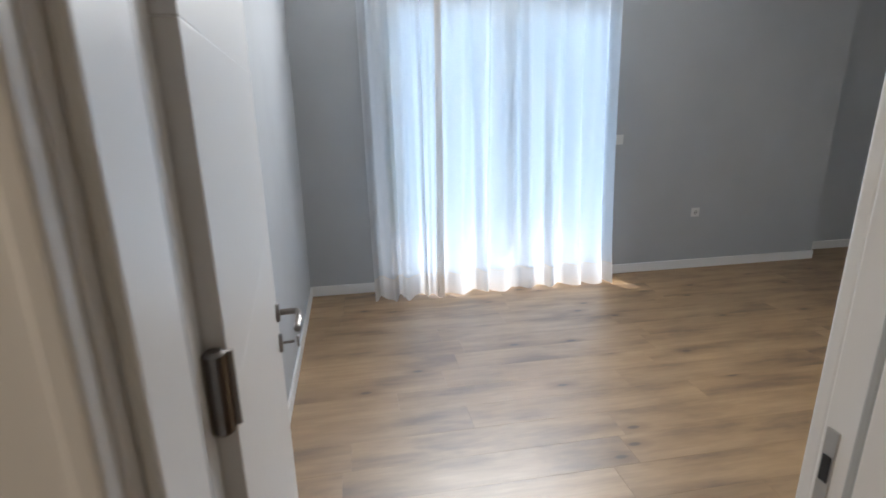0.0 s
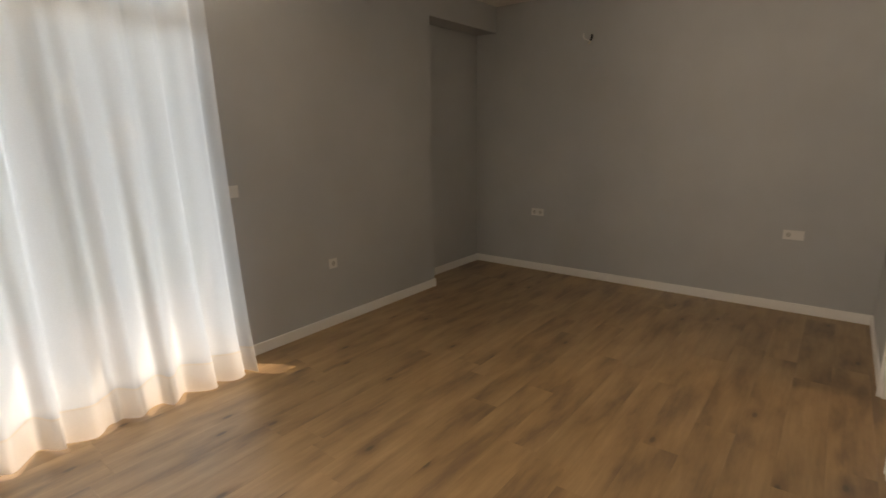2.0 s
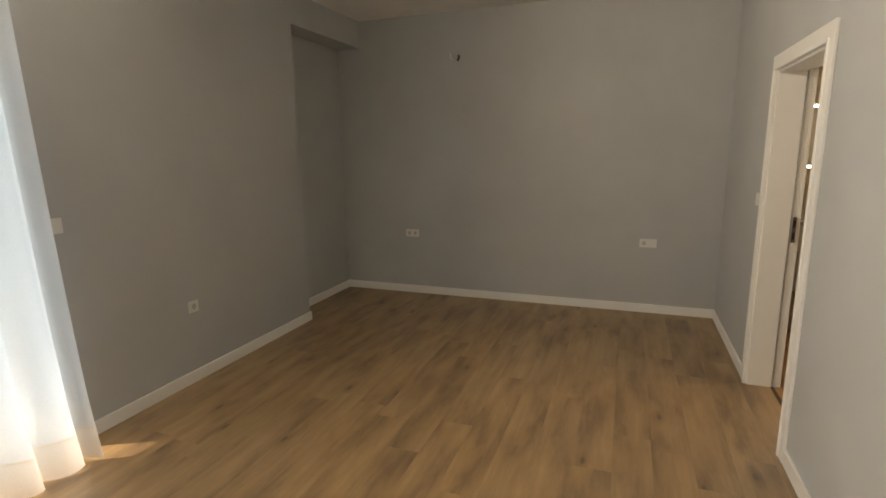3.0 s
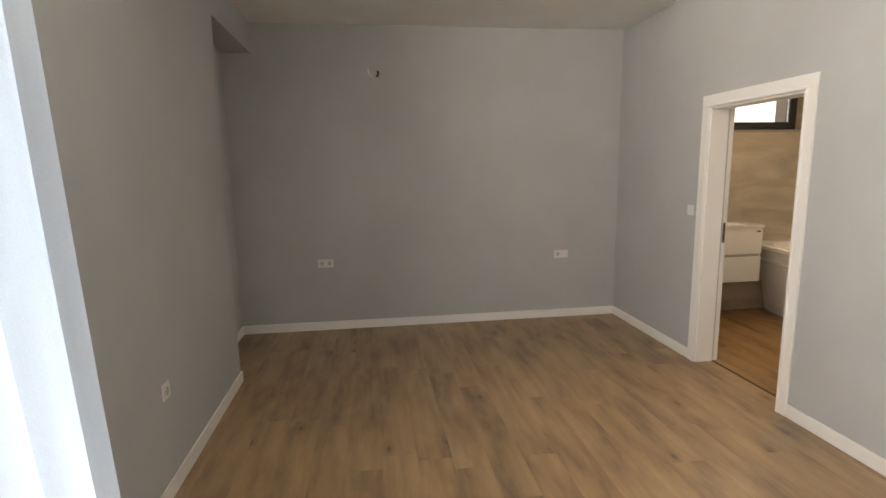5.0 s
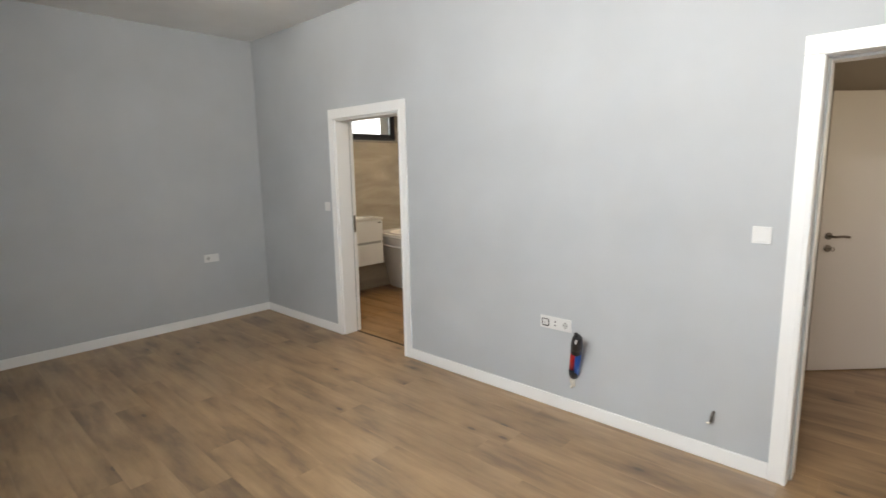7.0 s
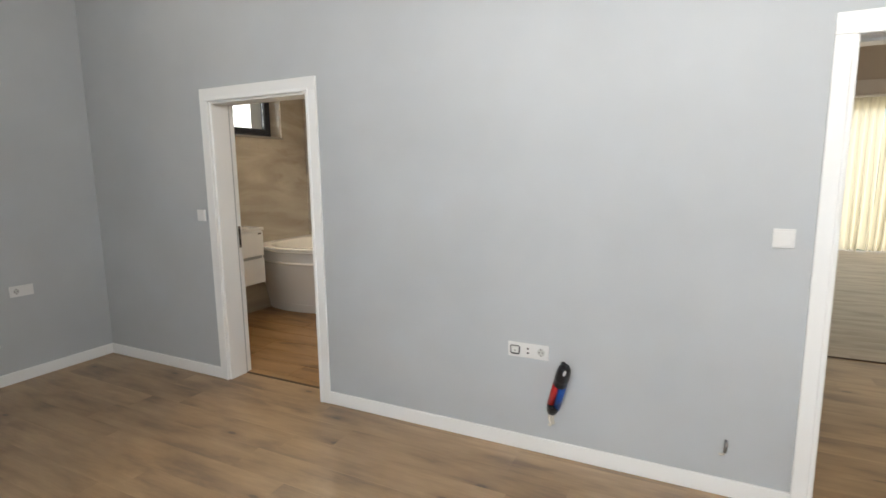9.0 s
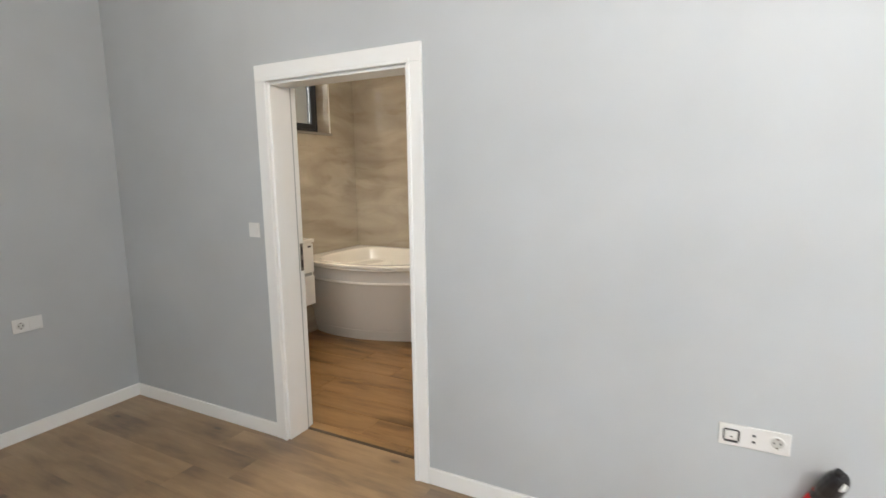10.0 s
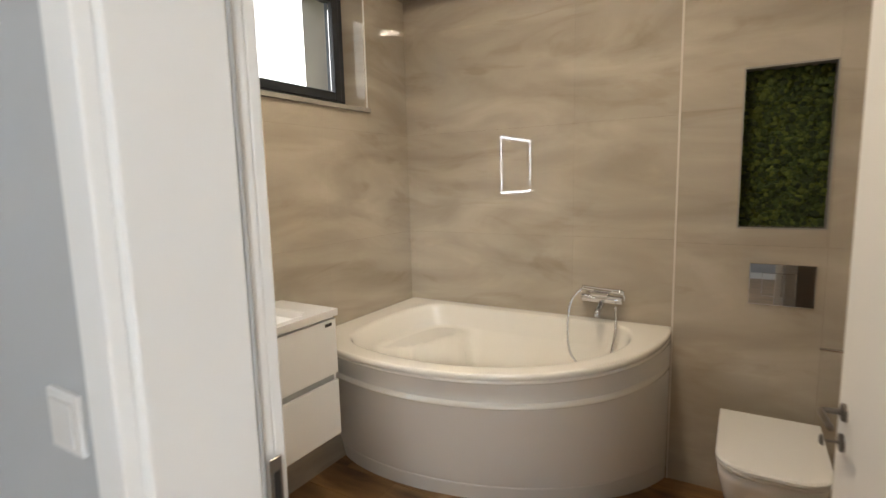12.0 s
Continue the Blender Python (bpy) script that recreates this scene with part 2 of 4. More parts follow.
def add_box(bm, x0, x1, y0, y1, z0, z1, bevel=0.0, seg=2):
    m = Matrix.Translation(((x0 + x1) / 2, (y0 + y1) / 2, (z0 + z1) / 2)) @ Matrix.Diagonal((x1 - x0, y1 - y0, z1 - z0, 1))
    g = bmesh.ops.create_cube(bm, size=1.0, matrix=m)
    if bevel:
        es = {e for v in g["verts"] for e in v.link_edges}
        bmesh.ops.bevel(bm, geom=list(es), offset=bevel, segments=seg, affect="EDGES", profile=0.5)
    return bm


def box(*a, **k):
    return add_box(bmesh.new(), *a, **k)


def boxes(*rows, bevel=0.0):
    bm = bmesh.new()
    for r in rows:
        add_box(bm, *r, bevel=bevel)
    return bm


def add_tube(bm, pts, radius, n=10, cap=True):
    """A round tube along a line of points; radius may be one number or one a point."""
    pts = [Vector(p) for p in pts]
    rad = radius if isinstance(radius, (list, tuple)) else [radius] * len(pts)
    rings, up = [], None
    for i, p in enumerate(pts):
        d = (pts[min(i + 1, len(pts) - 1)] - pts[max(i - 1, 0)]).normalized()
        if up is None:
            up = d.orthogonal().normalized()
        up = (up - d * up.dot(d)).normalized()
        side = d.cross(up)
        rings.append([bm.verts.new(p + (up * math.cos(2 * math.pi * k / n) + side * math.sin(2 * math.pi * k / n)) * rad[i]) for k in range(n)])
    for a, b in zip(rings, rings[1:]):
        for k in range(n):
            bm.faces.new((a[k], a[(k + 1) % n], b[(k + 1) % n], b[k]))
    if cap:
        bm.faces.new(list(reversed(rings[0])))
        bm.faces.new(rings[-1])
    return bm


def tube(pts, radius, n=10):
    return add_tube(bmesh.new(), pts, radius, n)


def curve_points(ctrl, steps=8):
    """Smooth line through control points."""
    c = [Vector(p) for p in ctrl]
    c = [c[0] * 2 - c[1]] + c + [c[-1] * 2 - c[-2]]
    out = []
    for i in range(1, len(c) - 2):
        for s in range(steps):
            t = s / steps
            a, b, d, e = c[i - 1], c[i], c[i + 1], c[i + 2]
            out.append(0.5 * (2 * b + (d - a) * t + (2 * a - 5 * b + 4 * d - e) * t * t + (3 * b - a - 3 * d + e) * t ** 3))
    return out + [c[-2]]


# ---- the bedroom shell ----
XL, XR, YW, ZC, T = -0.607, 5.40, 3.595, 2.92, 0.18
NIB, REC_Y, REC_Z = 4.21, 3.86, 2.65            # recess beside the window wall
E0, E1 = -0.378, 0.405                           # clear opening of the entrance door
B0, B1 = 3.115, 3.975                           # clear opening of the bathroom door
DZ = 2.01                                       # clear height of both
WX0, WX1, WZ1 = 0.02, 1.96, 2.86                # balcony window
J = 0.03                                        # jamb thickness

structure("wall_south", boxes(
    (XL - T, E0 - J, -T, 0, 0, ZC), (E0 - J, E1 + J, -T, 0, DZ + J, ZC), (E1 + J, B0 - J, -T, 0, 0, ZC),
    (B0 - J, B1 + J, -T, 0, DZ + J, ZC), (B1 + J, XR, -T, 0, 0, ZC)), M_WALL, "grey painted wall with two door openings", "wall")
structure("wall_west", box(XL - T, XL, 0, YW + 0.25, 0, ZC), M_WALL, "grey painted side wall", "wall")
structure("wall_east", box(XR, XR + 0.25, -T, REC_Y + 0.2, 0, ZC), M_WALL, "grey painted end wall", "wall")
structure("wall_north", boxes(
    (XL, WX0, YW, YW + 0.25, 0, ZC), (WX0, WX1, YW, YW + 0.25, WZ1, ZC), (WX1, NIB, YW, YW + 0.25, 0, ZC),
    (NIB, XR, YW, YW + 0.25, REC_Z, ZC), (NIB - 0.1, XR, REC_Y, REC_Y + 0.2, 0, ZC)), M_WALL,
    "grey painted window wall with a shallow recess", "wall")
structure("ceiling", box(XL - T, XR + 0.25, -T, REC_Y + 0.2, ZC, ZC + 0.2), M_CEIL, "plain white ceiling", "ceiling")

# ---- baseboards ----
BH, BT = 0.085, 0.014


def baseboard(x0, y0, x1, y1, side):
    """Along a wall's foot; side is the way it stands out (unit x, y)."""
    ax, bx = sorted((x0, x1))
    ay, by = sorted((y0, y1))
    if side[0]:
        ax, bx = sorted((x0, x0 + side[0] * BT))
    else:
        ay, by = sorted((y0, y0 + side[1] * BT))
    bm = box(ax, bx, ay, by, 0.0, BH, bevel=0.004)
    structure("baseboard", bm, M_TRIM, "white lacquered skirting board", "baseboard")


baseboard(XL, 0.0, XL, YW, (1, 0))
baseboard(XL + BT, YW, NIB + BT, YW, (0, -1))
baseboard(NIB, YW, NIB, REC_Y, (1, 0))
baseboard(NIB + BT, REC_Y, XR - BT, REC_Y, (0, -1))
baseboard(XR, 0.0, XR, REC_Y, (-1, 0))
baseboard(B1 + 0.08, 0.0, XR - BT, 0.0, (0, 1))
baseboard(E1 + 0.08, 0.0, B0 - 0.08, 0.0, (0, 1))

# ---- doors ----


def lever(parent, m, flip=1, key=True, size=1.0):
    """Lever handle with its rose, and a key rose below; local x runs along the leaf, y out of it."""
    h = part("door_handle", tube(curve_points([(0, 0, 0), (0, 0.045, 0), (flip * 0.012, 0.058, 0), (flip * 0.06, 0.060, 0.002), (flip * 0.115, 0.054, -0.004)]), 0.0088), M_STEEL, parent, "dark nickel lever handle", True)
    h.matrix_local = m @ Matrix.Scale(size, 4)
    r = part("handle_rose", tube([(0, 0, 0), (0, 0.008, 0), (0, 0.010, 0)], [0.026, 0.026, 0.022], 24), M_STEEL, h)
    k = part("key_rose", tube([(0, 0, -0.09), (0, 0.008, -0.09), (0, 0.010, -0.09)], [0.026, 0.026, 0.022], 24), M_STEEL, h)
    if key:
        bm = tube([(0, 0.008, -0.09), (0, 0.040, -0.09)], 0.004, 8)
        add_tube(bm, [(0.013 * math.cos(a), 0.05, -0.09 + 0.013 * math.sin(a)) for a in np.linspace(0, 2 * math.pi, 13)], 0.0035, 6, False)
        part("key", bm, M_STEEL, h)
    return h


def door_set(name, x0, x1, y_room, y_far, label):
    """Lining, architraves on both faces, rubber seal."""
    d = thing(name, (x0, 0, 0), label, "door", kind="structure")
    d.matrix_world = Matrix()
    part("jamb", boxes((x0 - J, x0, y_far, y_room, 0, DZ + J), bevel=0.003), M_TRIM, d)
    part("jamb", boxes((x1, x1 + J, y_far, y_room, 0, DZ + J), bevel=0.003), M_TRIM, d)
    part("head_jamb", boxes((x0, x1, y_far, y_room, DZ, DZ + J), bevel=0.003), M_TRIM, d)
    for y, s in ((y_room, 1), (y_far, -1)):
        for a, b, q in ((x0 - 0.08, x0, 1), (x1, x1 + 0.08, -1)):
            ya, yb = sorted((y, y + s * 0.016))
            yc, yd = sorted((y, y + s * 0.022))
            bm = box(a, b - 0.004 if q > 0 else b, ya, yb, 0, DZ + 0.008, bevel=0.003) if q > 0 else box(a + 0.004, b, ya, yb, 0, DZ + 0.008, bevel=0.003)
            ia, ib = (b - 0.022, b - 0.002) if q > 0 else (a + 0.002, a + 0.022)
            add_box(bm, ia, ib, yc, yd, 0, DZ + 0.002, bevel=0.004)
            part("architrave", bm, M_TRIM, d)
        ya, yb = sorted((y, y + s * 0.016))
        yc, yd = sorted((y, y + s * 0.022))
        bm = box(x0 - 0.08, x1 + 0.08, ya, yb, DZ + 0.0085, DZ + 0.09, bevel=0.003)
        add_box(bm, x0 - 0.02, x1 + 0.02, yc, yd, DZ + 0.003, DZ + 0.022, bevel=0.004)
        part("architrave", bm, M_TRIM, d)
    return d


# entrance door: leaf opens into the bedroom and rests along the west wall
door = door_set("door_1", E0, E1, 0.0, -T, "white lacquered door frame with its leaf folded open")
part("seal", boxes((E0, E0 + 0.010, -0.062, -0.050, 0, DZ), (E1 - 0.010, E1, -0.062, -0.050, 0, DZ), bevel=0.003), M_GREYSEAL, door, "grey rubber door seal")
part("door_stop", boxes((E0, E0 + 0.013, -T + 0.02, -0.064, 0, DZ), (E1 - 0.013, E1, -T + 0.02, -0.064, 0, DZ), (E0 + 0.013, E1 - 0.013, -T + 0.02, -0.064, DZ - 0.013, DZ), bevel=0.003), M_TRIM, door)
GROOVES = (0.008, 0.41, 0.81, 1.21, 1.61, DZ - 0.004)
leaf = part("door_leaf", boxes(*[(-0.04, 0, 0, 0.862, za + (0.0008 if k else 0), zb - (0.0008 if k < 4 else 0)) for k, (za, zb) in enumerate(zip(GROOVES, GROOVES[1:]))], bevel=0.0012), M_LEAF, door, "warm white door leaf with fine routed lines")
# whiter lacquer inside each line paints in its highlight
for gz in GROOVES[1:-1]:
    part("groove", box(-0.0395, -0.0005, 0.002, 0.860, gz - 0.006, gz + 0.006), M_TRIM, leaf, "fine routed line, whiter to show its highlight")
leaf.matrix_local = pose(-0.358, 0.026, 0, 0, 0, 5.7)
lever(leaf, pose(0.0, 0.805, 0.995, 0, 0, -90), 1)
part("lock_plate", boxes((-0.03, -0.01, 0.860, 0.8645, 0.90, 1.12)), M_STEEL, leaf)
for hz in (0.24, 1.235, 1.80):
    bm = tube([(-0.012, -0.010, hz - 0.05), (-0.012, -0.010, hz - 0.046), (-0.012, -0.010, hz + 0.046), (-0.012, -0.010, hz + 0.05)], [0.008, 0.012, 0.012, 0.008], 12)
    add_box(bm, -0.038, 0.006, -0.005, -0.001, hz - 0.045, hz + 0.045)
    part("hinge", bm, M_STEEL, leaf, "dark nickel hinge")
bm = boxes((E1 - 0.003, E1 + 0.001, -0.026, -0.008, 0.90, 1.10))
part("strike_plate", bm, M_NICKEL, door, "satin nickel strike plate")
# black blocks on the plate paint the dark inside of the holes
part("latch_hole", boxes((E1 - 0.0045, E1 - 0.002, -0.023, -0.011, 1.02, 1.06), (E1 - 0.0045, E1 - 0.002, -0.023, -0.011, 0.93, 0.98)), M_BLACK, door)

# bathroom door: leaf opens into the bathroom
door = door_set("door_2", B0, B1, 0.0, -T, "white lacquered door frame to the bathroom, leaf open")
part("seal", boxes((B0, B0 + 0.009, -0.156, -0.147, 0, DZ), (B1 - 0.009, B1, -0.156, -0.147, 0, DZ), bevel=0.003), M_GREYSEAL, door, "grey rubber door seal")
part("door_stop", boxes((B0, B0 + 0.012, -0.145, 0.0, 0, DZ), (B1 - 0.012, B1, -0.145, 0.0, 0, DZ), (B0 + 0.012, B1 - 0.012, -0.145, 0.0, DZ - 0.012, DZ), bevel=0.003), M_TRIM, door)
leaf = part("door_leaf", box(0, 0.04, -0.83, 0, 0.008, DZ - 0.006, bevel=0.003), M_LEAF, door, "warm white flush door leaf")
leaf.matrix_local = pose(B0 + 0.004, -T - 0.006, 0, 0, 0, 4.0)
lever(leaf, pose(0.04, -0.775, 1.035, 0, 0, -90), -1, True, 0.72)
for hz in (0.24, 1.02, 1.80):
    part("hinge", tube([(0.004, 0.006, hz - 0.045), (0.004, 0.006, hz + 0.045)], 0.009, 12), M_STEEL, leaf, "dark nickel hinge")
part("strike_plate", boxes((B1 - 0.0150, B1 - 0.0122, -0.178, -0.157, 0.975, 1.135), bevel=0.001), M_STEEL, door, "dark nickel strike plate")
# holes painted on as black blocks, dark like their inside
bm = boxes((B1 - 0.016, B1 - 0.0145, -0.173, -0.162, 1.07, 1.115), (B1 - 0.016, B1 - 0.0145, -0.173, -0.162, 0.995, 1.04))
part("latch_hole", bm, M_BLACK, door)
part("threshold_strip", box(B0, B1, -0.162, -0.140, 0.0, 0.005, bevel=0.002), M_SUB, door, "dark floor joint strip")

# ---- balcony window, glass and frame ----
win = thing("window_1", (0, 0, 0), "tall balcony window with a transom, closed", "window", kind="structure")
FY0, FY1 = YW + 0.13, YW + 0.20
part("window_frame", boxes((WX0, WX0 + 0.07, FY0, FY1, 0.02, WZ1), (WX1 - 0.07, WX1, FY0, FY1, 0.02, WZ1),
     (WX0 + 0.07, WX1 - 0.07, FY0, FY1, 0.02, 0.09), (WX0 + 0.07, WX1 - 0.07, FY0, FY1, WZ1 - 0.07, WZ1), bevel=0.004), M_WHITEFR, win)
part("transom", box(WX0 + 0.07, WX1 - 0.07, FY0, FY1, 2.20, 2.30, bevel=0.004), M_WHITEFR, win)
part("mullion", box(0.93, 1.03, FY0, FY1, 0.09, 2.20, bevel=0.004), M_WHITEFR, win)
for a, b, c, d in ((WX0 + 0.07, 0.93, 0.09, 2.20), (1.03, WX1 - 0.07, 0.09, 2.20), (WX0 + 0.07, WX1 - 0.07, 2.30, WZ1 - 0.07)):
    p = part("pane", box(a, b, FY0 + 0.030, FY0 + 0.036, c, d), M_GLASS, win, "clear glass pane")
    p.visible_shadow = False
part("window_sill", box(WX0, WX1, YW, YW + 0.25, -0.05, 0.018, bevel=0.004), M_MARBLE, win)


def curtain(name, at, x0, x1, foot_push, z1, folds, material, hem_mat, label, seed, hem=0.18, edge=None, spread=0.04):
    """Floor-length voile: uneven folds run down, drift sideways and open out towards the hem."""
    rnd = random.Random(seed)
    n2 = folds * 2
    widths = [rnd.uniform(0.3, 1.9) for _ in range(n2)]
    total = sum(widths)
    knots = [0.0]
    for w in widths:
        knots.append(knots[-1] + w / total)
    depth = [rnd.uniform(0.45, 1.0) * (1 if k % 2 else -1) for k in range(n2 + 1)]
    lean = [rnd.uniform(-0.045, 0.045) for _ in range(n2 + 1)]
    nu, nv = folds * 16, 34
    root = thing(name, at, label, "curtain")

    def blend(row, u):
        k = 0
        while k < n2 - 1 and u > knots[k + 1]:
            k += 1
        w = (u - knots[k]) / (knots[k + 1] - knots[k])
        w = w * w * (3 - 2 * w)
        return row[k] * (1 - w) + row[k + 1] * w

    def point(u, v):
        down = 1 - v
        side = min(1, 10 * u, 10 * (1 - u))
        x = x0 + (x1 - x0) * u + blend(lean, u) * side * down ** 1.2 + (u - 0.5) * spread * down ** 2.5
        y = -foot_push * down ** 1.5 + (0.042 + 0.046 * down) * blend(depth, u) * (0.85 + 0.15 * math.sin(v * 4 + u * 11)) + 0.007 * math.sin(u * 83 + v * 3) * math.sin(u * 13 + seed)
        y -= 0.030 * max(0, 1 - v * 9) * (0.4 + 0.6 * math.sin(u * 21 + seed) ** 2)
        z = 0.006 + z1 * v + (0.022 * math.sin(u * 23 + seed) ** 2 if v == 0 else 0)
        return x, y, z

    sheets = [("cloth", 0.0, 1.0, hem / z1, 1.0, nu, nv, material, ""), ("hem", 0.0, 1.0, 0.0, hem / z1, nu, 6, hem_mat, "doubled hem band")]
    if edge:
        sheets.append(("hem_seam", 0.0, 1.0, (hem - 0.005) / z1, (hem + 0.006) / z1, nu, 1, M_EDGE, "stitched hem seam"))
        sheets.append(("side_hem", *edge, 0.0, 1.0, 6, nv, M_EDGE, "doubled side hem"))
    for pname, ua, ub, va, vb, m, n, mt, lab in sheets:
        bm = bmesh.new()
        shift = {"side_hem": -0.004, "hem_seam": -0.0025}.get(pname, 0.0)
        grid = []
        for j in range(n + 1):
            row = []
            for i in range(m + 1):
                x, y, z = point(ua + (ub - ua) * i / m, va + (vb - va) * j / n)
                row.append(bm.verts.new((x, y + shift, z)))
            grid.append(row)
        for a, b in zip(grid, grid[1:]):
            for i in range(m):
                bm.faces.new((a[i], a[i + 1], b[i + 1], b[i]))
        part(pname, bm, mt, root, lab, True)
    return root


curtain("curtain", (0, 3.512, 0), -0.11, 0.50, 0.115, 2.915, 4, M_SHEER, M_HEM, "sheer white voile curtain, closed, pooling at the floor", 3, edge=(0.93, 1.0), spread=-0.05)
curtain("curtain", (0, 3.498, 0), 0.455, 1.915, 0.105, 2.915, 8, M_SHEER, M_HEM, "wide sheer white voile curtain, closed, pooling at the floor", 8, edge=(0.0, 0.03), spread=0.07)

# ---- outside the balcony window ----
structure("ground", box(-120, 120, -120, 120, -3.3, -3.2), M_GRASS, "grassy ground far below", "ground")
structure("balcony_floor", box(-2.0, 6.5, YW + 0.25, YW + 1.9, -0.2, -0.01), M_BALC, "pale tiled balcony floor in the sun", "balcony")
# out of view; depth set so sun reaches only the curtain's foot
structure("unseen_balcony_roof", box(-2.0, 6.5, YW + 0.25, YW + 1.43, 2.95, 3.12), M_RENDER, "unseen rendered slab over the balcony, sized to shape the sun", "balcony")
structure("balcony_parapet", box(-2.0, 6.5, YW + 1.9, YW + 2.02, -0.2, 0.06), M_RENDER, "low rendered parapet", "balcony")


def tree(x, y, h, seed):
    rnd = random.Random(seed)
    root = thing("tree", (x, y, -3.2), "broad leafy green tree outside the windows", "tree", "garden trees")
    bm = bmesh.new()
    add_tube(bm, [(0, 0, 0), (0.1, 0.05, h * 0.3), (0.0, 0.1, h * 0.6), (0.05, 0, h * 0.85)], [0.22, 0.17, 0.11, 0.04], 8)
    for k in range(7):
        a = k * 0.9 + rnd.random()
        z = h * (0.3 + 0.07 * k)
        r = h * rnd.uniform(0.2, 0.32)
        add_tube(bm, [(0.05, 0.05, z), (r * 0.5 * math.cos(a), r * 0.5 * math.sin(a), z + h * 0.1), (r * math.cos(a), r * math.sin(a), z + h * 0.17)], [0.08, 0.05, 0.02], 6)
    part("trunk", bm, M_BARK, root)
    bm = bmesh.new()
    for k in range(1900):
        a, e = rnd.uniform(0, 6.283), rnd.uniform(-1, 1)
        rr = rnd.uniform(0.45, 1.0) ** 0.6 * (0.8 + 0.25 * math.sin(a * 3 + e * 4 + seed))
        c = Vector((math.cos(a) * math.sqrt(1 - e * e) * rr * h * 0.36, math.sin(a) * math.sqrt(1 - e * e) * rr * h * 0.36, h * 0.64 + e * rr * h * 0.36))
        s = rnd.uniform(0.08, 0.2)
        q = Euler((rnd.uniform(0, 6), rnd.uniform(0, 6), rnd.uniform(0, 6))).to_matrix()
        bm.faces.new([bm.verts.new(c + q @ Vector(p) * s) for p in ((-1, 0, 0), (0, -0.5, 0.1), (1, 0, 0), (0, 0.5, 0.1))])
    part("crown", bm, M_LEAVES, root)


for i, (tx, ty, th) in enumerate(((-3.5, 13, 8.5), (0.5, 15, 9.5), (4.5, 13.5, 8.0), (-8, 16, 9), (9.6, 6.4, 7.5), (11.6, 3.4, 6.5))):
    tree(tx, ty, th, i + 5)

# ---- glowing sheet for the hazy bright distance beyond the garden ----
structure("backdrop", box(70.0, 70.2, -110.0, 105.0, -3.2, 75.0), M_HAZE_GLOW, "self-lit sheet standing in for pale hazy distance", "backdrop")

# ---- sockets, switches, loose wiring on the bedroom walls ----


def wall_plate(name, m, gangs, label, category, kinds):
    """A plate on a wall; local x along the wall, y out of it. kinds: one letter a gang."""
    root = thing(name, m, label, category, "wall sockets and switches")
    w = 0.071 * gangs + 0.010
    part("plate", box(-w / 2, w / 2, 0, 0.009, -0.041, 0.041, bevel=0.003), M_PLAST, root)
    for i, k in enumerate(kinds):
        cx = (i - (gangs - 1) / 2) * 0.071
        if k == "s":
            part("rocker", box(cx - 0.029, cx + 0.029, 0.009, 0.0125, -0.030, 0.030, bevel=0.002), M_PLAST, root)
        elif k == "o":
            bm = bmesh.new()
            add_tube(bm, [(cx + 0.022 * math.cos(a), 0.009, 0.022 * math.sin(a)) for a in np.linspace(0, 2 * math.pi, 25)], 0.0025, 6, False)
            ins = part("insert", bm, M_PLAST, root)
            # no recess: a grey disc carries the well's shade in its colour
            part("well", tube([(cx, 0.0088, 0), (cx, 0.0100, 0)], 0.0195, 24), M_SOCK_SHADE, ins, "flat disc coloured as the socket well's shade")
            # black blocks paint the dark inside of the pin holes
            for q in (0.0095, -0.0095):
                part("pin_hole", box(cx + q - 0.0025, cx + q + 0.0025, 0.0095, 0.0108, -0.003, 0.003), M_BLACK, ins)
            for q in (0.017, -0.017):
                part("earth_clip", box(cx - 0.003, cx + 0.003, 0.0098, 0.013, q - 0.003, q + 0.003), M_STEEL, ins)
        elif k == "d":
            # port openings likewise painted dark with black blocks
            for q in (0.012, -0.012):
                part("data_port", box(cx - 0.005, cx + 0.005, 0.0088, 0.0108, q - 0.004, q + 0.004), M_BLACK, root)
        elif k == "x":
            # black bars paint the gap's darkness on the flat plate
            part("open_insert", boxes((cx - 0.027, cx - 0.021, 0.0088, 0.0125, -0.019, 0.019), (cx + 0.022, cx + 0.027, 0.0088, 0.0125, -0.019, 0.019), (cx - 0.022, cx + 0.022, 0.0088, 0.0125, 0.019, 0.0235), (cx - 0.022, cx + 0.022, 0.0088, 0.0125, -0.026, -0.019)), M_BLACK, root, "raised black bars for the dark gap round an insert")
            part("insert", box(cx - 0.019, cx + 0.019, 0.0088, 0.015, -0.016, 0.016, bevel=0.003), M_PLAST, root)
            part("pin_hole", box(cx - 0.004, cx + 0.003, 0.0148, 0.0153, -0.006, -0.001), M_BLACK, root)
    return root


M_SOCK_SHADE = mat("socket_well_shade", (0.55, 0.55, 0.53), 0.4)[0]
FACE_S, FACE_N, FACE_E = 0, 180, 90
wall_plate("light_switch", pose(0.592, 0, 1.22, 0, 0, FACE_S), 1, "white single light switch on the grey wall", "switch", "s")
wall_plate("light_switch", pose(4.14, 0, 1.225, 0, 0, FACE_S), 1, "white single light switch beside the bathroom door", "switch", "s")
wall_plate("light_switch", pose(2.055, YW, 1.21, 0, 0, FACE_N), 1, "white single light switch beside the curtain", "switch", "s")
wall_plate("wall_socket", pose(2.872, YW, 0.535, 0, 0, FACE_N), 1, "white single wall socket on the window wall", "socket", "o")
wall_plate("wall_socket", pose(XR, 3.028, 0.678, 0, 0, FACE_E), 2, "white double wall socket on the end wall", "socket", "oo")
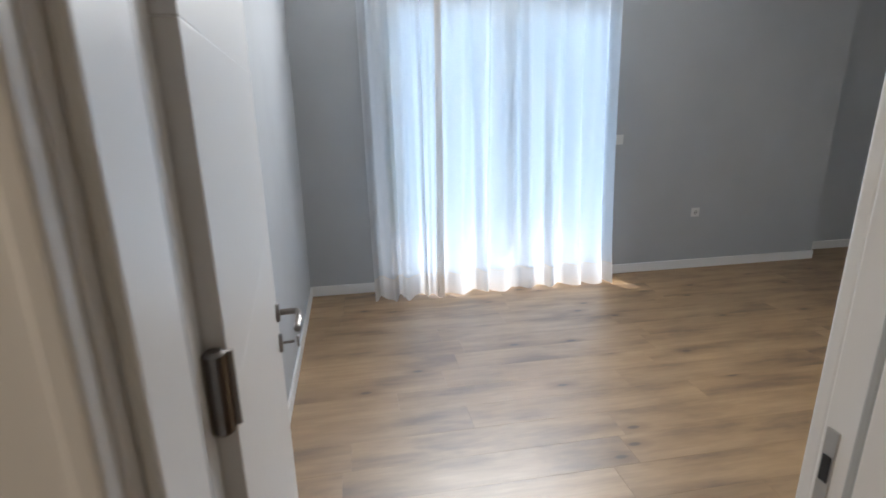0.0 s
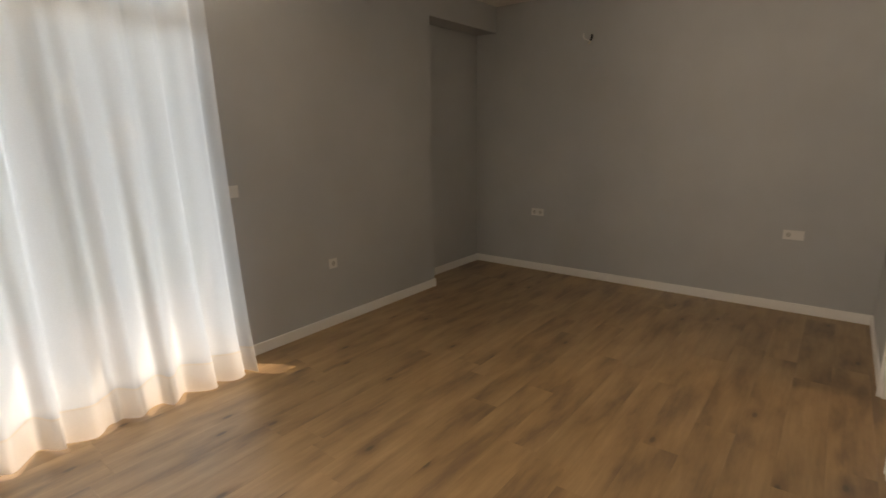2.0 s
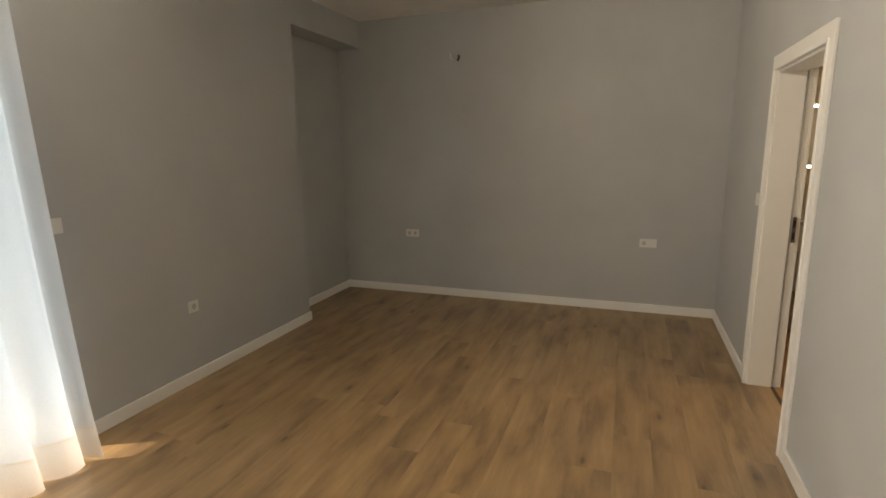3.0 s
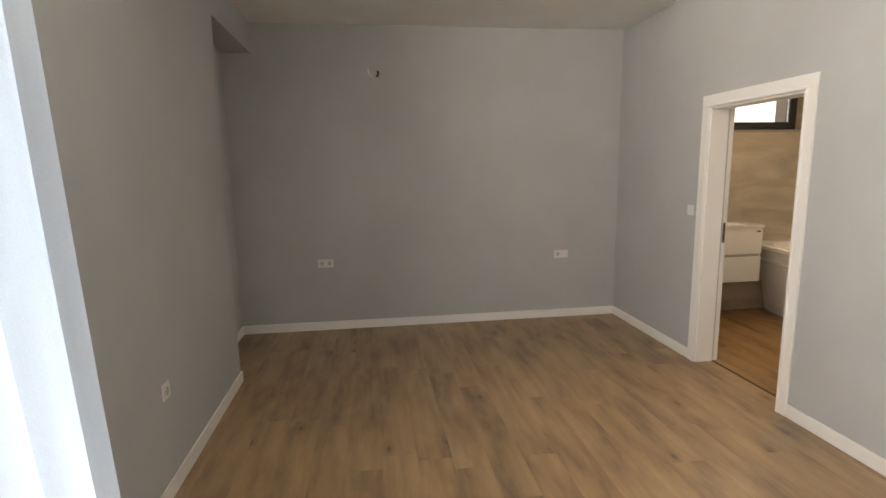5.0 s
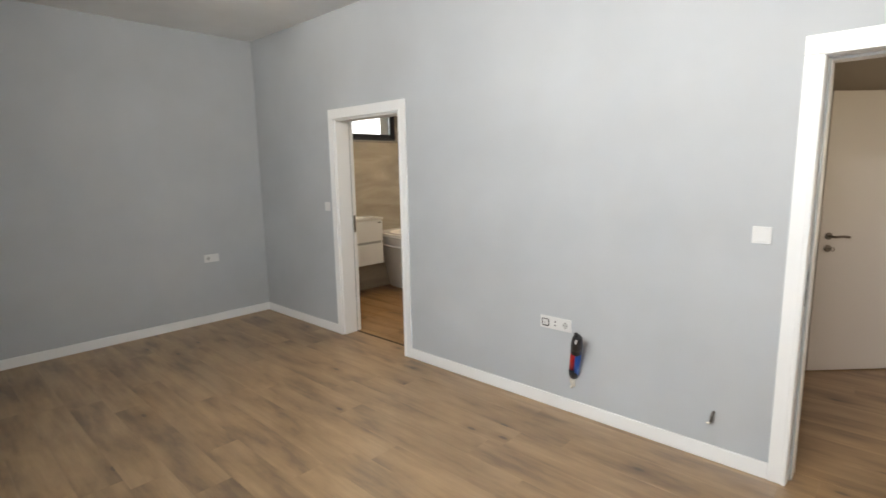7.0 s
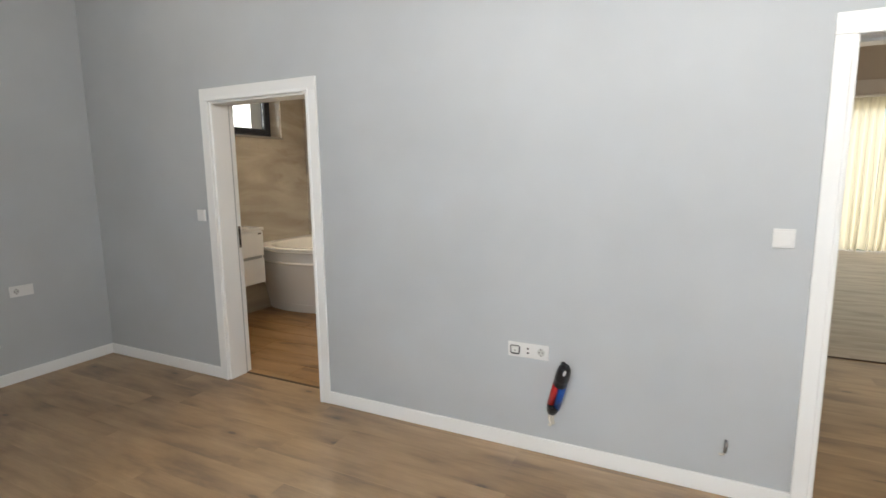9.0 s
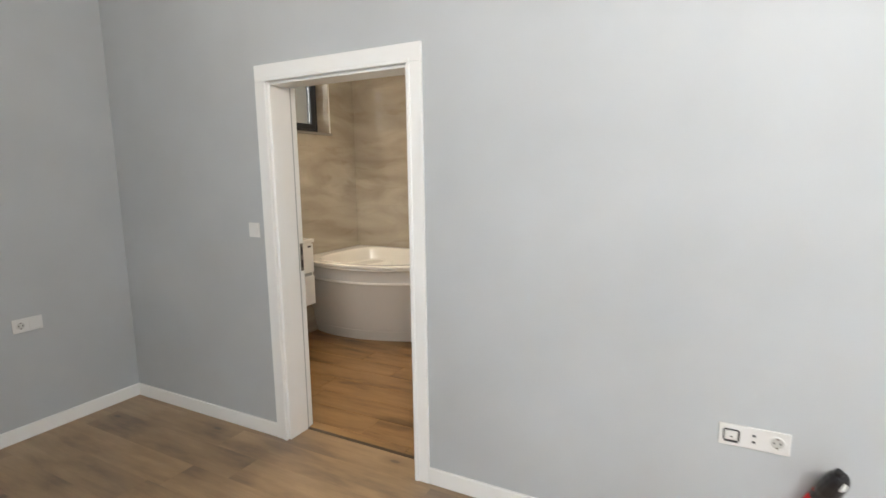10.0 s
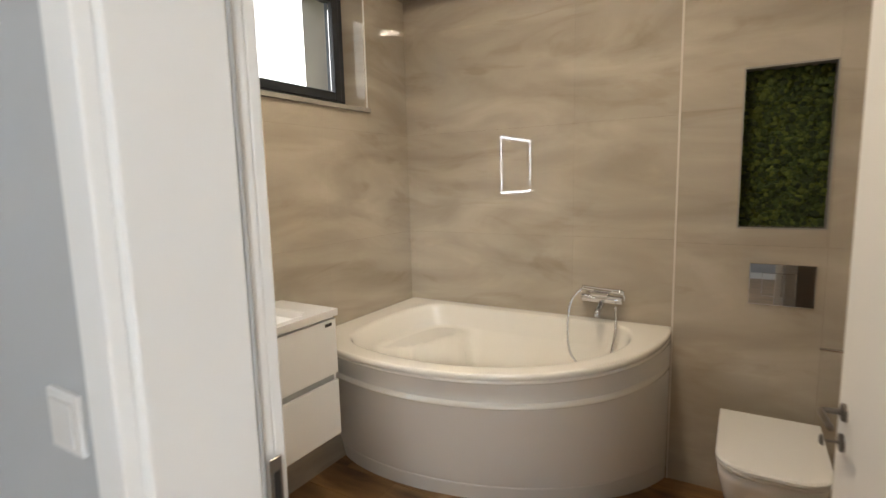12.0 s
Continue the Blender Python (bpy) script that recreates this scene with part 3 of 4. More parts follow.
wall_plate("wall_socket", pose(XR, 0.608, 0.68, 0, 0, FACE_E), 2, "white double wall socket on the end wall", "socket", "so")
wall_plate("wall_socket", pose(1.69, 0, 0.565, 0, 0, FACE_S), 3, "white triple socket plate with one open insert", "socket", "odx")

pipe = thing("pipe_bundle", (1.557, 0, 0.250), "capped red and blue pipes taped black, bent out of the wall", "pipe")
PD = Vector((-0.100, 0.150, 0.325))                # from the wall to the free end
PS = Vector((0.915, 0.0, 0.404))                   # across the pair


def along(k, side=0.0, lift=0.0):
    return PD * k + PS * side + PD.cross(PS).normalized() * -lift


part("collar", tube([along(-0.02), along(0.06), along(0.13), along(0.15)], [0.026, 0.033, 0.034, 0.028], 14), M_BLACK, pipe, "black tape at the wall")
part("red_pipe", tube([along(0.10, 0.017), along(0.35, 0.0175), along(0.67, 0.016)], 0.0185, 14), M_RED, pipe, "red insulated pipe", True)
part("blue_pipe", tube([along(0.10, -0.017), along(0.35, -0.0175), along(0.67, -0.016)], 0.0185, 14), M_BLUE, pipe, "blue insulated pipe", True)
part("tape", tube([along(0.60), along(0.605), along(0.68), along(0.74), along(0.86), along(0.93), along(0.965), along(0.97)], [0.030, 0.0355, 0.034, 0.0365, 0.0345, 0.030, 0.022, 0.0], 14), M_BLACK, pipe, "glossy black tape")
part("end_cap", tube([along(0.90, 0.012), along(1.0, 0.012), along(1.005, 0.012)], [0.014, 0.013, 0.009], 10), M_BLACK, pipe)
part("clip", tube([along(0.88, -0.010, -0.030), along(0.93, -0.012, -0.034), along(0.97, -0.012, -0.028)], [0.004, 0.007, 0.005], 8), M_PLAST, pipe, "white clip")
part("wire_end", tube(curve_points([(0.004, 0.010, -0.005), (0.008, 0.016, -0.035), (-0.002, 0.014, -0.062), (0.010, 0.014, -0.078)], 6), 0.009, 8), M_COPPER, pipe, "pale bare wire end")
part("wire_end", tube(curve_points([(-0.012, 0.008, -0.005), (-0.008, 0.012, -0.04), (-0.014, 0.012, -0.066)], 6), 0.007, 8), M_COPPER, pipe, "pale bare wire end")

stub = thing("pipe_stub", (0.745, 0, 0.262), "short dark pipe stub out of the wall", "pipe")
part("pipe", tube(curve_points([(0, -0.01, 0.006), (0, 0.020, 0.006), (0.002, 0.030, -0.008), (0.004, 0.030, -0.036)], 6), 0.0075, 10), M_STEEL, stub)
part("wire_end", tube(curve_points([(0.004, 0.030, -0.034), (0.010, 0.028, -0.048), (0.026, 0.022, -0.052)], 6), 0.005, 8), M_COPPER, stub, "pale wire end")

wires = thing("lamp_wires", pose(XR, 2.49, 2.46) @ Matrix.Scale(1.5, 4), "bare lamp wires looping out of the wall", "wire")
part("white_wire", tube(curve_points([(0.01, 0.010, -0.005), (-0.030, 0.022, -0.002), (-0.045, 0.034, 0.012), (-0.040, 0.036, 0.035)], 6), 0.0045, 8), M_PLAST, wires, "white wire end")
part("cable", tube(curve_points([(0.01, 0, -0.01), (-0.03, 0.004, -0.030), (-0.045, -0.010, -0.022), (-0.050, -0.022, 0.0)], 6), 0.0045, 8), M_COPPER, wires)
part("black_wire", tube(curve_points([(-0.048, -0.016, -0.014), (-0.052, -0.026, 0.006), (-0.045, -0.022, 0.020)], 6), 0.0075, 8), M_BLACK, wires, "black wire end")

lamp = thing("ceiling_lamp", (3.90, 0.95, ZC), "small lit ceiling lamp with glass petals", "lamp")
petal_bulb = new("petal_bulb", bpy.data.lights.new("petal_bulb", "POINT"))
petal_bulb.data.energy, petal_bulb.data.color, petal_bulb.data.shadow_soft_size = 3, (1.0, 0.93, 0.82), 0.05
petal_bulb.matrix_world = pose(3.90, 0.95, ZC - 0.13)
part("base", tube([(0, 0, 0), (0, 0, -0.012), (0, 0, -0.02)], [0.05, 0.05, 0.03], 20), M_CHROME, lamp)
for k in range(6):
    a = k * math.pi / 3
    bm = bmesh.new()
    c, s = math.cos(a), math.sin(a)
    add_tube(bm, [(0.02 * c, 0.02 * s, -0.018), (0.045 * c, 0.045 * s, -0.045), (0.075 * c, 0.075 * s, -0.075)], [0.006, 0.020, 0.004], 6)
    part("petal", bm, M_GLOW, lamp, "lit glass petal")

# ---- hall ----
HY, HX0, HX1 = -2.35, -2.2, 2.45
G0, G1 = -0.97, -0.07                           # opening to the far room
structure("wall_hall_south", boxes((HX0, G0 - J, HY - 0.15, HY, 0, ZC), (G0 - J, G1 + J, HY - 0.15, HY, 2.07, ZC), (G1 + J, HX1, HY - 0.15, HY, 0, ZC)), M_HALL, "beige hall wall with a door opening", "wall")
# the opening is made up, out of view, so the hall fill can enter
structure("wall_hall_west", boxes((HX0 - 0.15, HX0, HY - 0.15, -1.8, 0, ZC), (HX0 - 0.15, HX0, -0.6, -T, 0, ZC), (HX0 - 0.15, HX0, -1.8, -0.6, 0, 0.9), (HX0 - 0.15, HX0, -1.8, -0.6, 2.2, ZC)), M_HALL, "beige hall wall with an added, unseen opening", "wall")
structure("wall_hall_east", box(HX1, HX1 + 0.1, HY - 0.15, -T, 0, ZC), M_HALL, "beige hall wall", "wall")
structure("wall_hall_north", boxes((HX0, E0 - 0.085, -T - 0.004, -T - 0.0005, 0, ZC), (E1 + 0.085, HX1, -T - 0.004, -T - 0.0005, 0, ZC)), M_HALL, "beige hall wall", "wall")
structure("ceiling_hall", box(HX0 - 0.15, HX1 + 0.1, HY - 0.15, -T, ZC, ZC + 0.2), M_CEIL, "plain hall ceiling", "ceiling")
door = thing("door_3", (0, 0, 0), "warm white flush door standing half open in the hall", "door", kind="structure")
part("jamb", boxes((G0 - J, G0, HY - 0.15, HY, 0, 2.07), bevel=0.003), M_LEAF, door)
part("jamb", boxes((G1, G1 + J, HY - 0.15, HY, 0, 2.07), bevel=0.003), M_LEAF, door)
part("head_jamb", boxes((G0, G1, HY - 0.15, HY, 2.04, 2.07), bevel=0.003), M_LEAF, door)
part("architrave", boxes((G0 - 0.09, G0, HY, HY + 0.016, 0, 2.05), bevel=0.003), M_LEAF, door)
part("architrave", boxes((G1, G1 + 0.09, HY, HY + 0.016, 0, 2.05), bevel=0.003), M_LEAF, door)
part("architrave", boxes((G0 - 0.09, G1 + 0.09, HY, HY + 0.016, 2.051, 2.15), bevel=0.003), M_LEAF, door)
leaf = part("door_leaf", box(0, 0.855, -0.04, 0, 0.008, 2.045, bevel=0.003), M_LEAF, door)
leaf.matrix_local = pose(-0.060, HY + 0.035, 0, 0, 0, 44.5)
lever(leaf, pose(0.79, 0.0, 1.03, 0, 0, 0), -1)
part("threshold_strip", box(G0, G1, HY - 0.02, HY + 0.005, 0.0, 0.006, bevel=0.002), M_SUB, door, "dark floor joint strip")

# frame for that added opening; no such window is known
win = thing("added_window", (0, 0, 0), "unseen hall window, added to let fill light in", "window", kind="structure")
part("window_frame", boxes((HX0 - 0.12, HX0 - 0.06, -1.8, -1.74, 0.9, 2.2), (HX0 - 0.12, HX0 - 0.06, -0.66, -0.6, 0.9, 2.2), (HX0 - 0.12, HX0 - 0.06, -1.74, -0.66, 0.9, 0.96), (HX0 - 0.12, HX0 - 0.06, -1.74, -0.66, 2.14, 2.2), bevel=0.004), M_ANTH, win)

# ---- far room across the hall ----
RX0, RX1, RY = -5.0, 1.2, -9.1
structure("wall_far_east", box(RX1, RX1 + 0.15, RY, HY - 0.15, 0, ZC), M_HALL, "beige wall of the far room", "wall")
structure("wall_far_west", box(RX0 - 0.15, RX0, RY, HY - 0.15, 0, ZC), M_HALL, "beige wall of the far room", "wall")
structure("wall_far_north", box(RX0, HX0 - 0.15, HY - 0.15, HY, 0, ZC), M_HALL, "beige wall of the far room", "wall")
structure("wall_far_south", boxes((RX0, -4.2, RY - 0.2, RY, 0, ZC), (-0.8, RX1, RY - 0.2, RY, 0, ZC), (-4.2, -0.8, RY - 0.2, RY, 2.6, ZC)), M_HALL, "beige wall with a wide window", "wall")
structure("ceiling_far", box(RX0 - 0.15, RX1 + 0.15, RY - 0.2, HY - 0.15, ZC, ZC + 0.2), M_CEIL, "plain ceiling of the far room", "ceiling")
win = thing("window_2", (0, 0, 0), "wide far window behind curtains", "window", kind="structure")
part("window_frame", boxes((-4.2, -4.13, RY - 0.15, RY - 0.08, 0, 2.6), (-0.87, -0.8, RY - 0.15, RY - 0.08, 0, 2.6), (-4.13, -0.87, RY - 0.15, RY - 0.08, 2.53, 2.6), (-2.53, -2.46, RY - 0.15, RY - 0.08, 0, 2.53), bevel=0.004), M_WHITEFR, win)
for a, b in ((-1.95, -0.72), (-3.25, -1.97), (-4.4, -3.27)):
    curtain("curtain", (0, RY + 0.16, 0), a, b, 0.03, 2.9, 9, M_SHEER2, M_SHEER2, "cream voile curtain, closed, at the far window", int(10 - a * 3))

# ---- bathroom shell ----
BX0, BX1, BY, BZ = 2.60, 5.275, -2.435, 2.92
PX, PY = 3.685, -2.335                          # boxed-in cistern: corner and front
WY0, WY1, WB0, WB1 = -2.04, -1.185, 1.93, 2.60   # bathroom window opening
NX0, NX1, NZ0, NZ1 = 3.107, 3.436, 1.275, 1.965  # niche
structure("wall_bath_east", boxes((BX1 + 0.012, BX1 + 0.46, BY - 0.2, WY0, 0, BZ), (BX1 + 0.012, BX1 + 0.46, WY1, -T, 0, BZ),
          (BX1 + 0.012, BX1 + 0.46, WY0, WY1, 0, WB0), (BX1 + 0.012, BX1 + 0.46, WY0, WY1, WB1, BZ)), M_GROUT, "tiled bathroom window wall", "wall")
structure("wall_bath_south", box(BX0 - 0.1, BX1 + 0.012, BY - 0.2, BY - 0.012, 0, BZ), M_GROUT, "tiled bathroom wall behind the tub", "wall")
structure("wall_bath_west", box(BX0 - 0.1, BX0, BY, -T, 0, BZ), M_HALL, "bathroom side wall", "wall")
structure("wall_bath_north", boxes((BX0, B0 - 0.085, -T - 0.004, -T - 0.0005, 0, BZ), (B1 + 0.085, BX1 + 0.012, -T - 0.004, -T - 0.0005, 0, BZ), (B0 - 0.085, B1 + 0.085, -T - 0.004, -T - 0.0005, DZ + 0.095, BZ)), M_GROUT, "tiled bathroom wall round the door", "wall")
structure("wall_cistern", boxes((BX0, NX0, BY, PY - 0.012, 0, BZ), (NX1, PX - 0.012, BY, PY - 0.012, 0, BZ), (NX0, NX1, BY, PY - 0.012, 0, NZ0), (NX0, NX1, BY, PY - 0.012, NZ1, BZ)), M_GROUT, "boxed-in cistern wall with a niche", "wall")
structure("ceiling_bath", box(BX0 - 0.1, BX1 + 0.46, BY - 0.2, -T, BZ, BZ + 0.2), M_CEIL, "plain bathroom ceiling", "ceiling")
structure("bulkhead", box(PX, BX1, BY, -2.235, 2.60, BZ - 0.001, bevel=0.003), M_STONE, "dropped ceiling strip over the tub", "ceiling")

win = thing("window_3", (0, 0, 0), "small high bathroom window with an anthracite frame", "window", kind="structure")
fx0, fx1 = BX1 + 0.15, BX1 + 0.22
part("window_frame", boxes((fx0, fx1, WY0, WY0 + 0.055, WB0, WB1), (fx0, fx1, WY1 - 0.055, WY1, WB0, WB1), (fx0, fx1, WY0 + 0.055, WY1 - 0.055, WB0, WB0 + 0.055), (fx0, fx1, WY0 + 0.055, WY1 - 0.055, WB1 - 0.055, WB1), bevel=0.004), M_ANTH, win, "anthracite outer frame")
sx0, sx1 = fx0 - 0.012, fx1 - 0.02
a0, a1, c0, c1 = WY0 + 0.045, WY1 - 0.045, WB0 + 0.045, WB1 - 0.045
part("sash", boxes((sx0, sx1, a0, a0 + 0.05, c0, c1), (sx0, sx1, a1 - 0.05, a1, c0, c1), (sx0, sx1, a0 + 0.05, a1 - 0.05, c0, c0 + 0.05), (sx0, sx1, a0 + 0.05, a1 - 0.05, c1 - 0.05, c1), bevel=0.005), M_ANTH, win, "anthracite sash")
part("window_handle", tube(curve_points([(sx0, a1 - 0.022, 2.275), (sx0 - 0.035, a1 - 0.022, 2.275), (sx0 - 0.048, a1 - 0.024, 2.262), (sx0 - 0.048, a1 - 0.040, 2.17)]), 0.0085), M_BLACK, win, "black window handle", True)
p = part("pane", box(sx0 + 0.03, sx0 + 0.036, a0 + 0.05, a1 - 0.05, c0 + 0.05, c1 - 0.05), M_GLASS, win, "clear glass pane")
p.visible_shadow = False
part("window_sill", box(BX1 - 0.018, fx0, WY0 - 0.02, WY1 + 0.02, WB0 - 0.022, WB0 + 0.002, bevel=0.003), M_MARBLE, win, "grey stone sill")
part("reveal", boxes((BX1, fx0, WY0 - 0.001, WY0 + 0.006, WB0 + 0.003, WB1), (BX1, fx0, WY0 + 0.006, WY1, WB1 - 0.006, WB1), (BX1, fx0, WY1 - 0.006, WY1 + 0.001, WB0 + 0.003, WB1 - 0.006)), M_STONE, win)
part("edge_trim", boxes((BX1 - 0.003, BX1 + 0.004, WY0 - 0.008, WY0 + 0.002, WB0 + 0.003, WB1)), M_TRIM, win, "white corner trim")

for sxp, syp, szp, swp in ((4.17, -1.08, BZ, 13.0), ):
    sp = thing("ceiling_spotlight", (sxp, syp, szp), "round flat ceiling downlight, lit warm white", "lamp")
    part("ring", tube([(0, 0, 0.0), (0, 0, -0.006), (0, 0, -0.010)], [0.122, 0.122, 0.110], 32), M_PLAST, sp)
    bulb = new("spot_bulb", bpy.data.lights.new("spot_bulb", "AREA"))
    bulb.data.shape, bulb.data.size, bulb.data.energy, bulb.data.color = "DISK", 0.20, swp, (1.0, 0.82, 0.60)
    bulb.matrix_world = pose(sxp, syp, szp - 0.016)
    part("lens", tube([(0, 0, -0.0095), (0, 0, -0.0115)], 0.106, 32), M_SPOT, sp, "lit warm lens")

# ---- bathtub ----


def bez(p, t):
    s = 1 - t
    return tuple(s ** 3 * p[0][k] + 3 * s * s * t * p[1][k] + 3 * s * t * t * p[2][k] + t ** 3 * p[3][k] for k in (0, 1))


TUBZ = 0.762
RIM = ((5.268, -1.50), (4.75, -1.20), (3.70, -1.29), (3.690, -2.335))
FOOT = ((5.268, -1.72), (4.80, -1.50), (3.86, -1.80), (3.694, -2.335))
tub = thing("bathtub", (0, 0, 0), "white acrylic corner bathtub with a curved panel", "bathtub")
NT = 40


def front_line(z, out=0.0):
    """The curved front at height z, pushed out by some metres."""
    k = z / TUBZ
    pts = []
    for i in range(NT + 1):
        a, b = bez(FOOT, i / NT), bez(RIM, i / NT)
        x, y = a[0] * (1 - k) + b[0] * k, a[1] * (1 - k) + b[1] * k
        d = Vector((x - 4.7, y + 2.5)).normalized()
        o = out * min(1.0, (NT - i) / 5)
        pts.append((min(5.27, x + d.x * o), y + d.y * o))
    return pts


def band(levels, material, name, label=""):
    bm = bmesh.new()
    rows = [[bm.verts.new((x, y, z)) for x, y in front_line(z, o)] for z, o in levels]
    for a, b in zip(rows, rows[1:]):
        for i in range(NT):
            bm.faces.new((a[i + 1], a[i], b[i], b[i + 1]))
    return part(name, bm, material, tub, label, True)


band([(0.0, 0.0), (0.02, 0.0), (0.090, -0.002), (0.0995, -0.002), (0.100, -0.0025), (0.102, -0.006), (0.104, -0.0025), (0.1045, -0.002), (0.115, -0.002), (0.30, -0.010), (0.57, -0.026), (0.58, -0.026)], M_PANEL_SHADE, "front_panel", "curved front panel, greyed for its shade")
band([(0.570, -0.050), (0.572, -0.010), (0.582, 0.002), (0.594, -0.001), (0.598, -0.050)], M_ACRYL, "trim_band", "white moulded band")
band([(0.590, -0.030), (0.715, -0.026)], M_PANEL_SHADE, "upper_panel", "upper panel strip, greyed for its shade")
band([(0.704, -0.050), (0.706, -0.008), (0.714, 0.003), (0.724, 0.001), (0.728, -0.03)], M_ACRYL, "trim_band", "white moulded band")
bm = bmesh.new()
outline = front_line(TUBZ) + [(3.692 + (5.268 - 3.692) * k / 22, BY + 0.004) for k in range(23)] + [(5.268, BY + 0.004 + 0.065 * k) for k in range(1, 14)]
CX, CY = 4.47, -1.92


def ring(scale, z, sx=1.0):
    out = []
    for x, y in outline:
        nx, ny = CX + (x - CX) * scale * sx, CY + (y - CY) * scale
        far = math.hypot(nx - CX, ny - CY)
        cap = 0.70 * scale / 0.84
        if scale < 0.9 and far > cap * 0.85:
            k = cap * (0.85 + 0.15 * math.tanh((far / cap - 0.85) / 0.15)) / far
            nx, ny = CX + (nx - CX) * k, CY + (ny - CY) * k
        zz = z
        d = math.hypot(nx - 5.10, (ny + 2.20) * 0.9)
        if scale < 0.805:
            zz = max(z, min(0.645, 0.635 - max(0, d - 0.36 - 0.05 * math.sin(nx * 9)) * 5.0))
        out.append(bm.verts.new((nx, ny, zz)))
    return out


rings = [[bm.verts.new((x, y, 0.731)) for x, y in front_line(0.71, -0.030) + outline[NT + 1:]], [bm.verts.new((x, y, 0.732)) for x, y in front_line(0.71, -0.004) + outline[NT + 1:]],
         [bm.verts.new((x, y, 0.735)) for x, y in outline], [bm.verts.new((x, y, 0.752)) for x, y in outline], ring(0.998, 0.758), ring(0.992, 0.7615), ring(0.975, TUBZ), ring(0.86, TUBZ),
         ring(0.848, 0.7605), ring(0.838, 0.755), ring(0.832, 0.745), ring(0.826, 0.73), ring(0.803, 0.645), ring(0.80, 0.63), ring(0.72, 0.52), ring(0.65, 0.43), ring(0.61, 0.39), ring(0.57, 0.37), ring(0.53, 0.36), ring(0.48, 0.355), ring(0.42, 0.35), ring(0.34, 0.348), ring(0.22, 0.345), ring(0.1, 0.343)]
for a, b in zip(rings, rings[1:]):
    for i in range(len(outline)):
        k = (i + 1) % len(outline)
        bm.faces.new((a[i], a[k], b[k], b[i]))
bm.faces.new(rings[-1])
bmesh.ops.recalc_face_normals(bm, faces=bm.faces)
part("basin", bm, M_ACRYL, tub, "glossy white basin with a corner seat", True)
part("overflow", tube([(3.86, -2.16, 0.668), (3.895, -2.15, 0.660)], 0.030, 20), M_CHROME, tub, "round chrome overflow")

mix = thing("bath_mixer", (4.03, BY, 0.885), "chrome bath mixer with a hand shower and hose", "tap")
for fxp in (-0.075, 0.075):
    part("flange", tube([(fxp, 0.0, 0), (fxp, 0.012, 0), (fxp, 0.016, 0)], [0.032, 0.032, 0.018], 20), M_CHROME, mix)
    part("inlet", tube([(fxp, 0.01, 0), (fxp, 0.055, 0)], 0.016, 16), M_CHROME, mix)
part("body", tube([(-0.105, 0.06, 0), (-0.10, 0.06, 0), (0.10, 0.06, 0), (0.105, 0.06, 0)], [0.020, 0.024, 0.024, 0.020], 20), M_CHROME, mix, "", True)
part("lever_handle", box(-0.045, 0.04, 0.055, 0.15, 0.030, 0.042, bevel=0.005), M_CHROME, mix)
part("spout", tube(curve_points([(0, 0.06, -0.01), (0, 0.10, -0.035), (0, 0.155, -0.05), (0, 0.165, -0.075)]), 0.015, 14), M_CHROME, mix, "", True)
part("hand_shower", tube(curve_points([(0.10, 0.075, 0.055), (0.0, 0.08, 0.050), (-0.09, 0.085, 0.047), (-0.115, 0.085, 0.040)]), 0.013, 14), M_CHROME, mix, "", True)
part("shower_hose", tube(curve_points([(0.10, 0.075, 0.052), (0.150, 0.10, -0.02), (0.160, 0.13, -0.14), (0.135, 0.16, -0.29), (0.03, 0.18, -0.36), (-0.06, 0.17, -0.29), (-0.085, 0.13, -0.15), (-0.075, 0.085, -0.03)], 10), 0.0065, 10), M_CHROME, mix, "ribbed chrome hose", True)

structure("corner_trim", box(PX - 0.005, PX + 0.004, PY - 0.006, PY + 0.004, 0.0, 2.598), M_HALL, "pale corner trim", "trim")

# ---- lit mirror over the vanity ----
MX, MY0, MY1, MZ0, MZ1 = BX1 - 0.034, -1.085, -0.355, 1.375, 1.900
mirror = thing("wall_mirror", (0, 0, 0), "rectangular wall mirror with lit strips along its edges", "mirror")
part("back_box", box(MX + 0.008, BX1, MY0 + 0.03, MY1 - 0.03, MZ0 + 0.03, MZ1 - 0.03, bevel=0.002), M_ANTH, mirror, "dark back box")
part("glass", box(MX, MX + 0.006, MY0, MY1, MZ0, MZ1, bevel=0.001), M_MIRROR, mirror, "silvered mirror glass")
for ya, yb, za, zb in ((MY0 + 0.012, MY1 - 0.012, MZ1 - 0.034, MZ1 - 0.014), (MY0 + 0.012, MY1 - 0.012, MZ0 + 0.014, MZ0 + 0.034),
                       (MY0 + 0.012, MY0 + 0.030, MZ0 + 0.036, MZ1 - 0.036), (MY1 - 0.030, MY1 - 0.012, MZ0 + 0.036, MZ1 - 0.036)):
    part("light_strip", box(MX - 0.0015, MX + 0.001, ya, yb, za, zb), M_LED, mirror, "frosted strip, lit cool white")

# ---- vanity ----
VX, VY0, VY1, VZ0, VZ1 = 4.93, -1.335, -0.50, 0.40, 0.945
van = thing("vanity_cabinet", (VX, VY0, VZ0), "white wall-hung vanity with two handleless drawers", "cabinet")
van.matrix_world = Matrix()
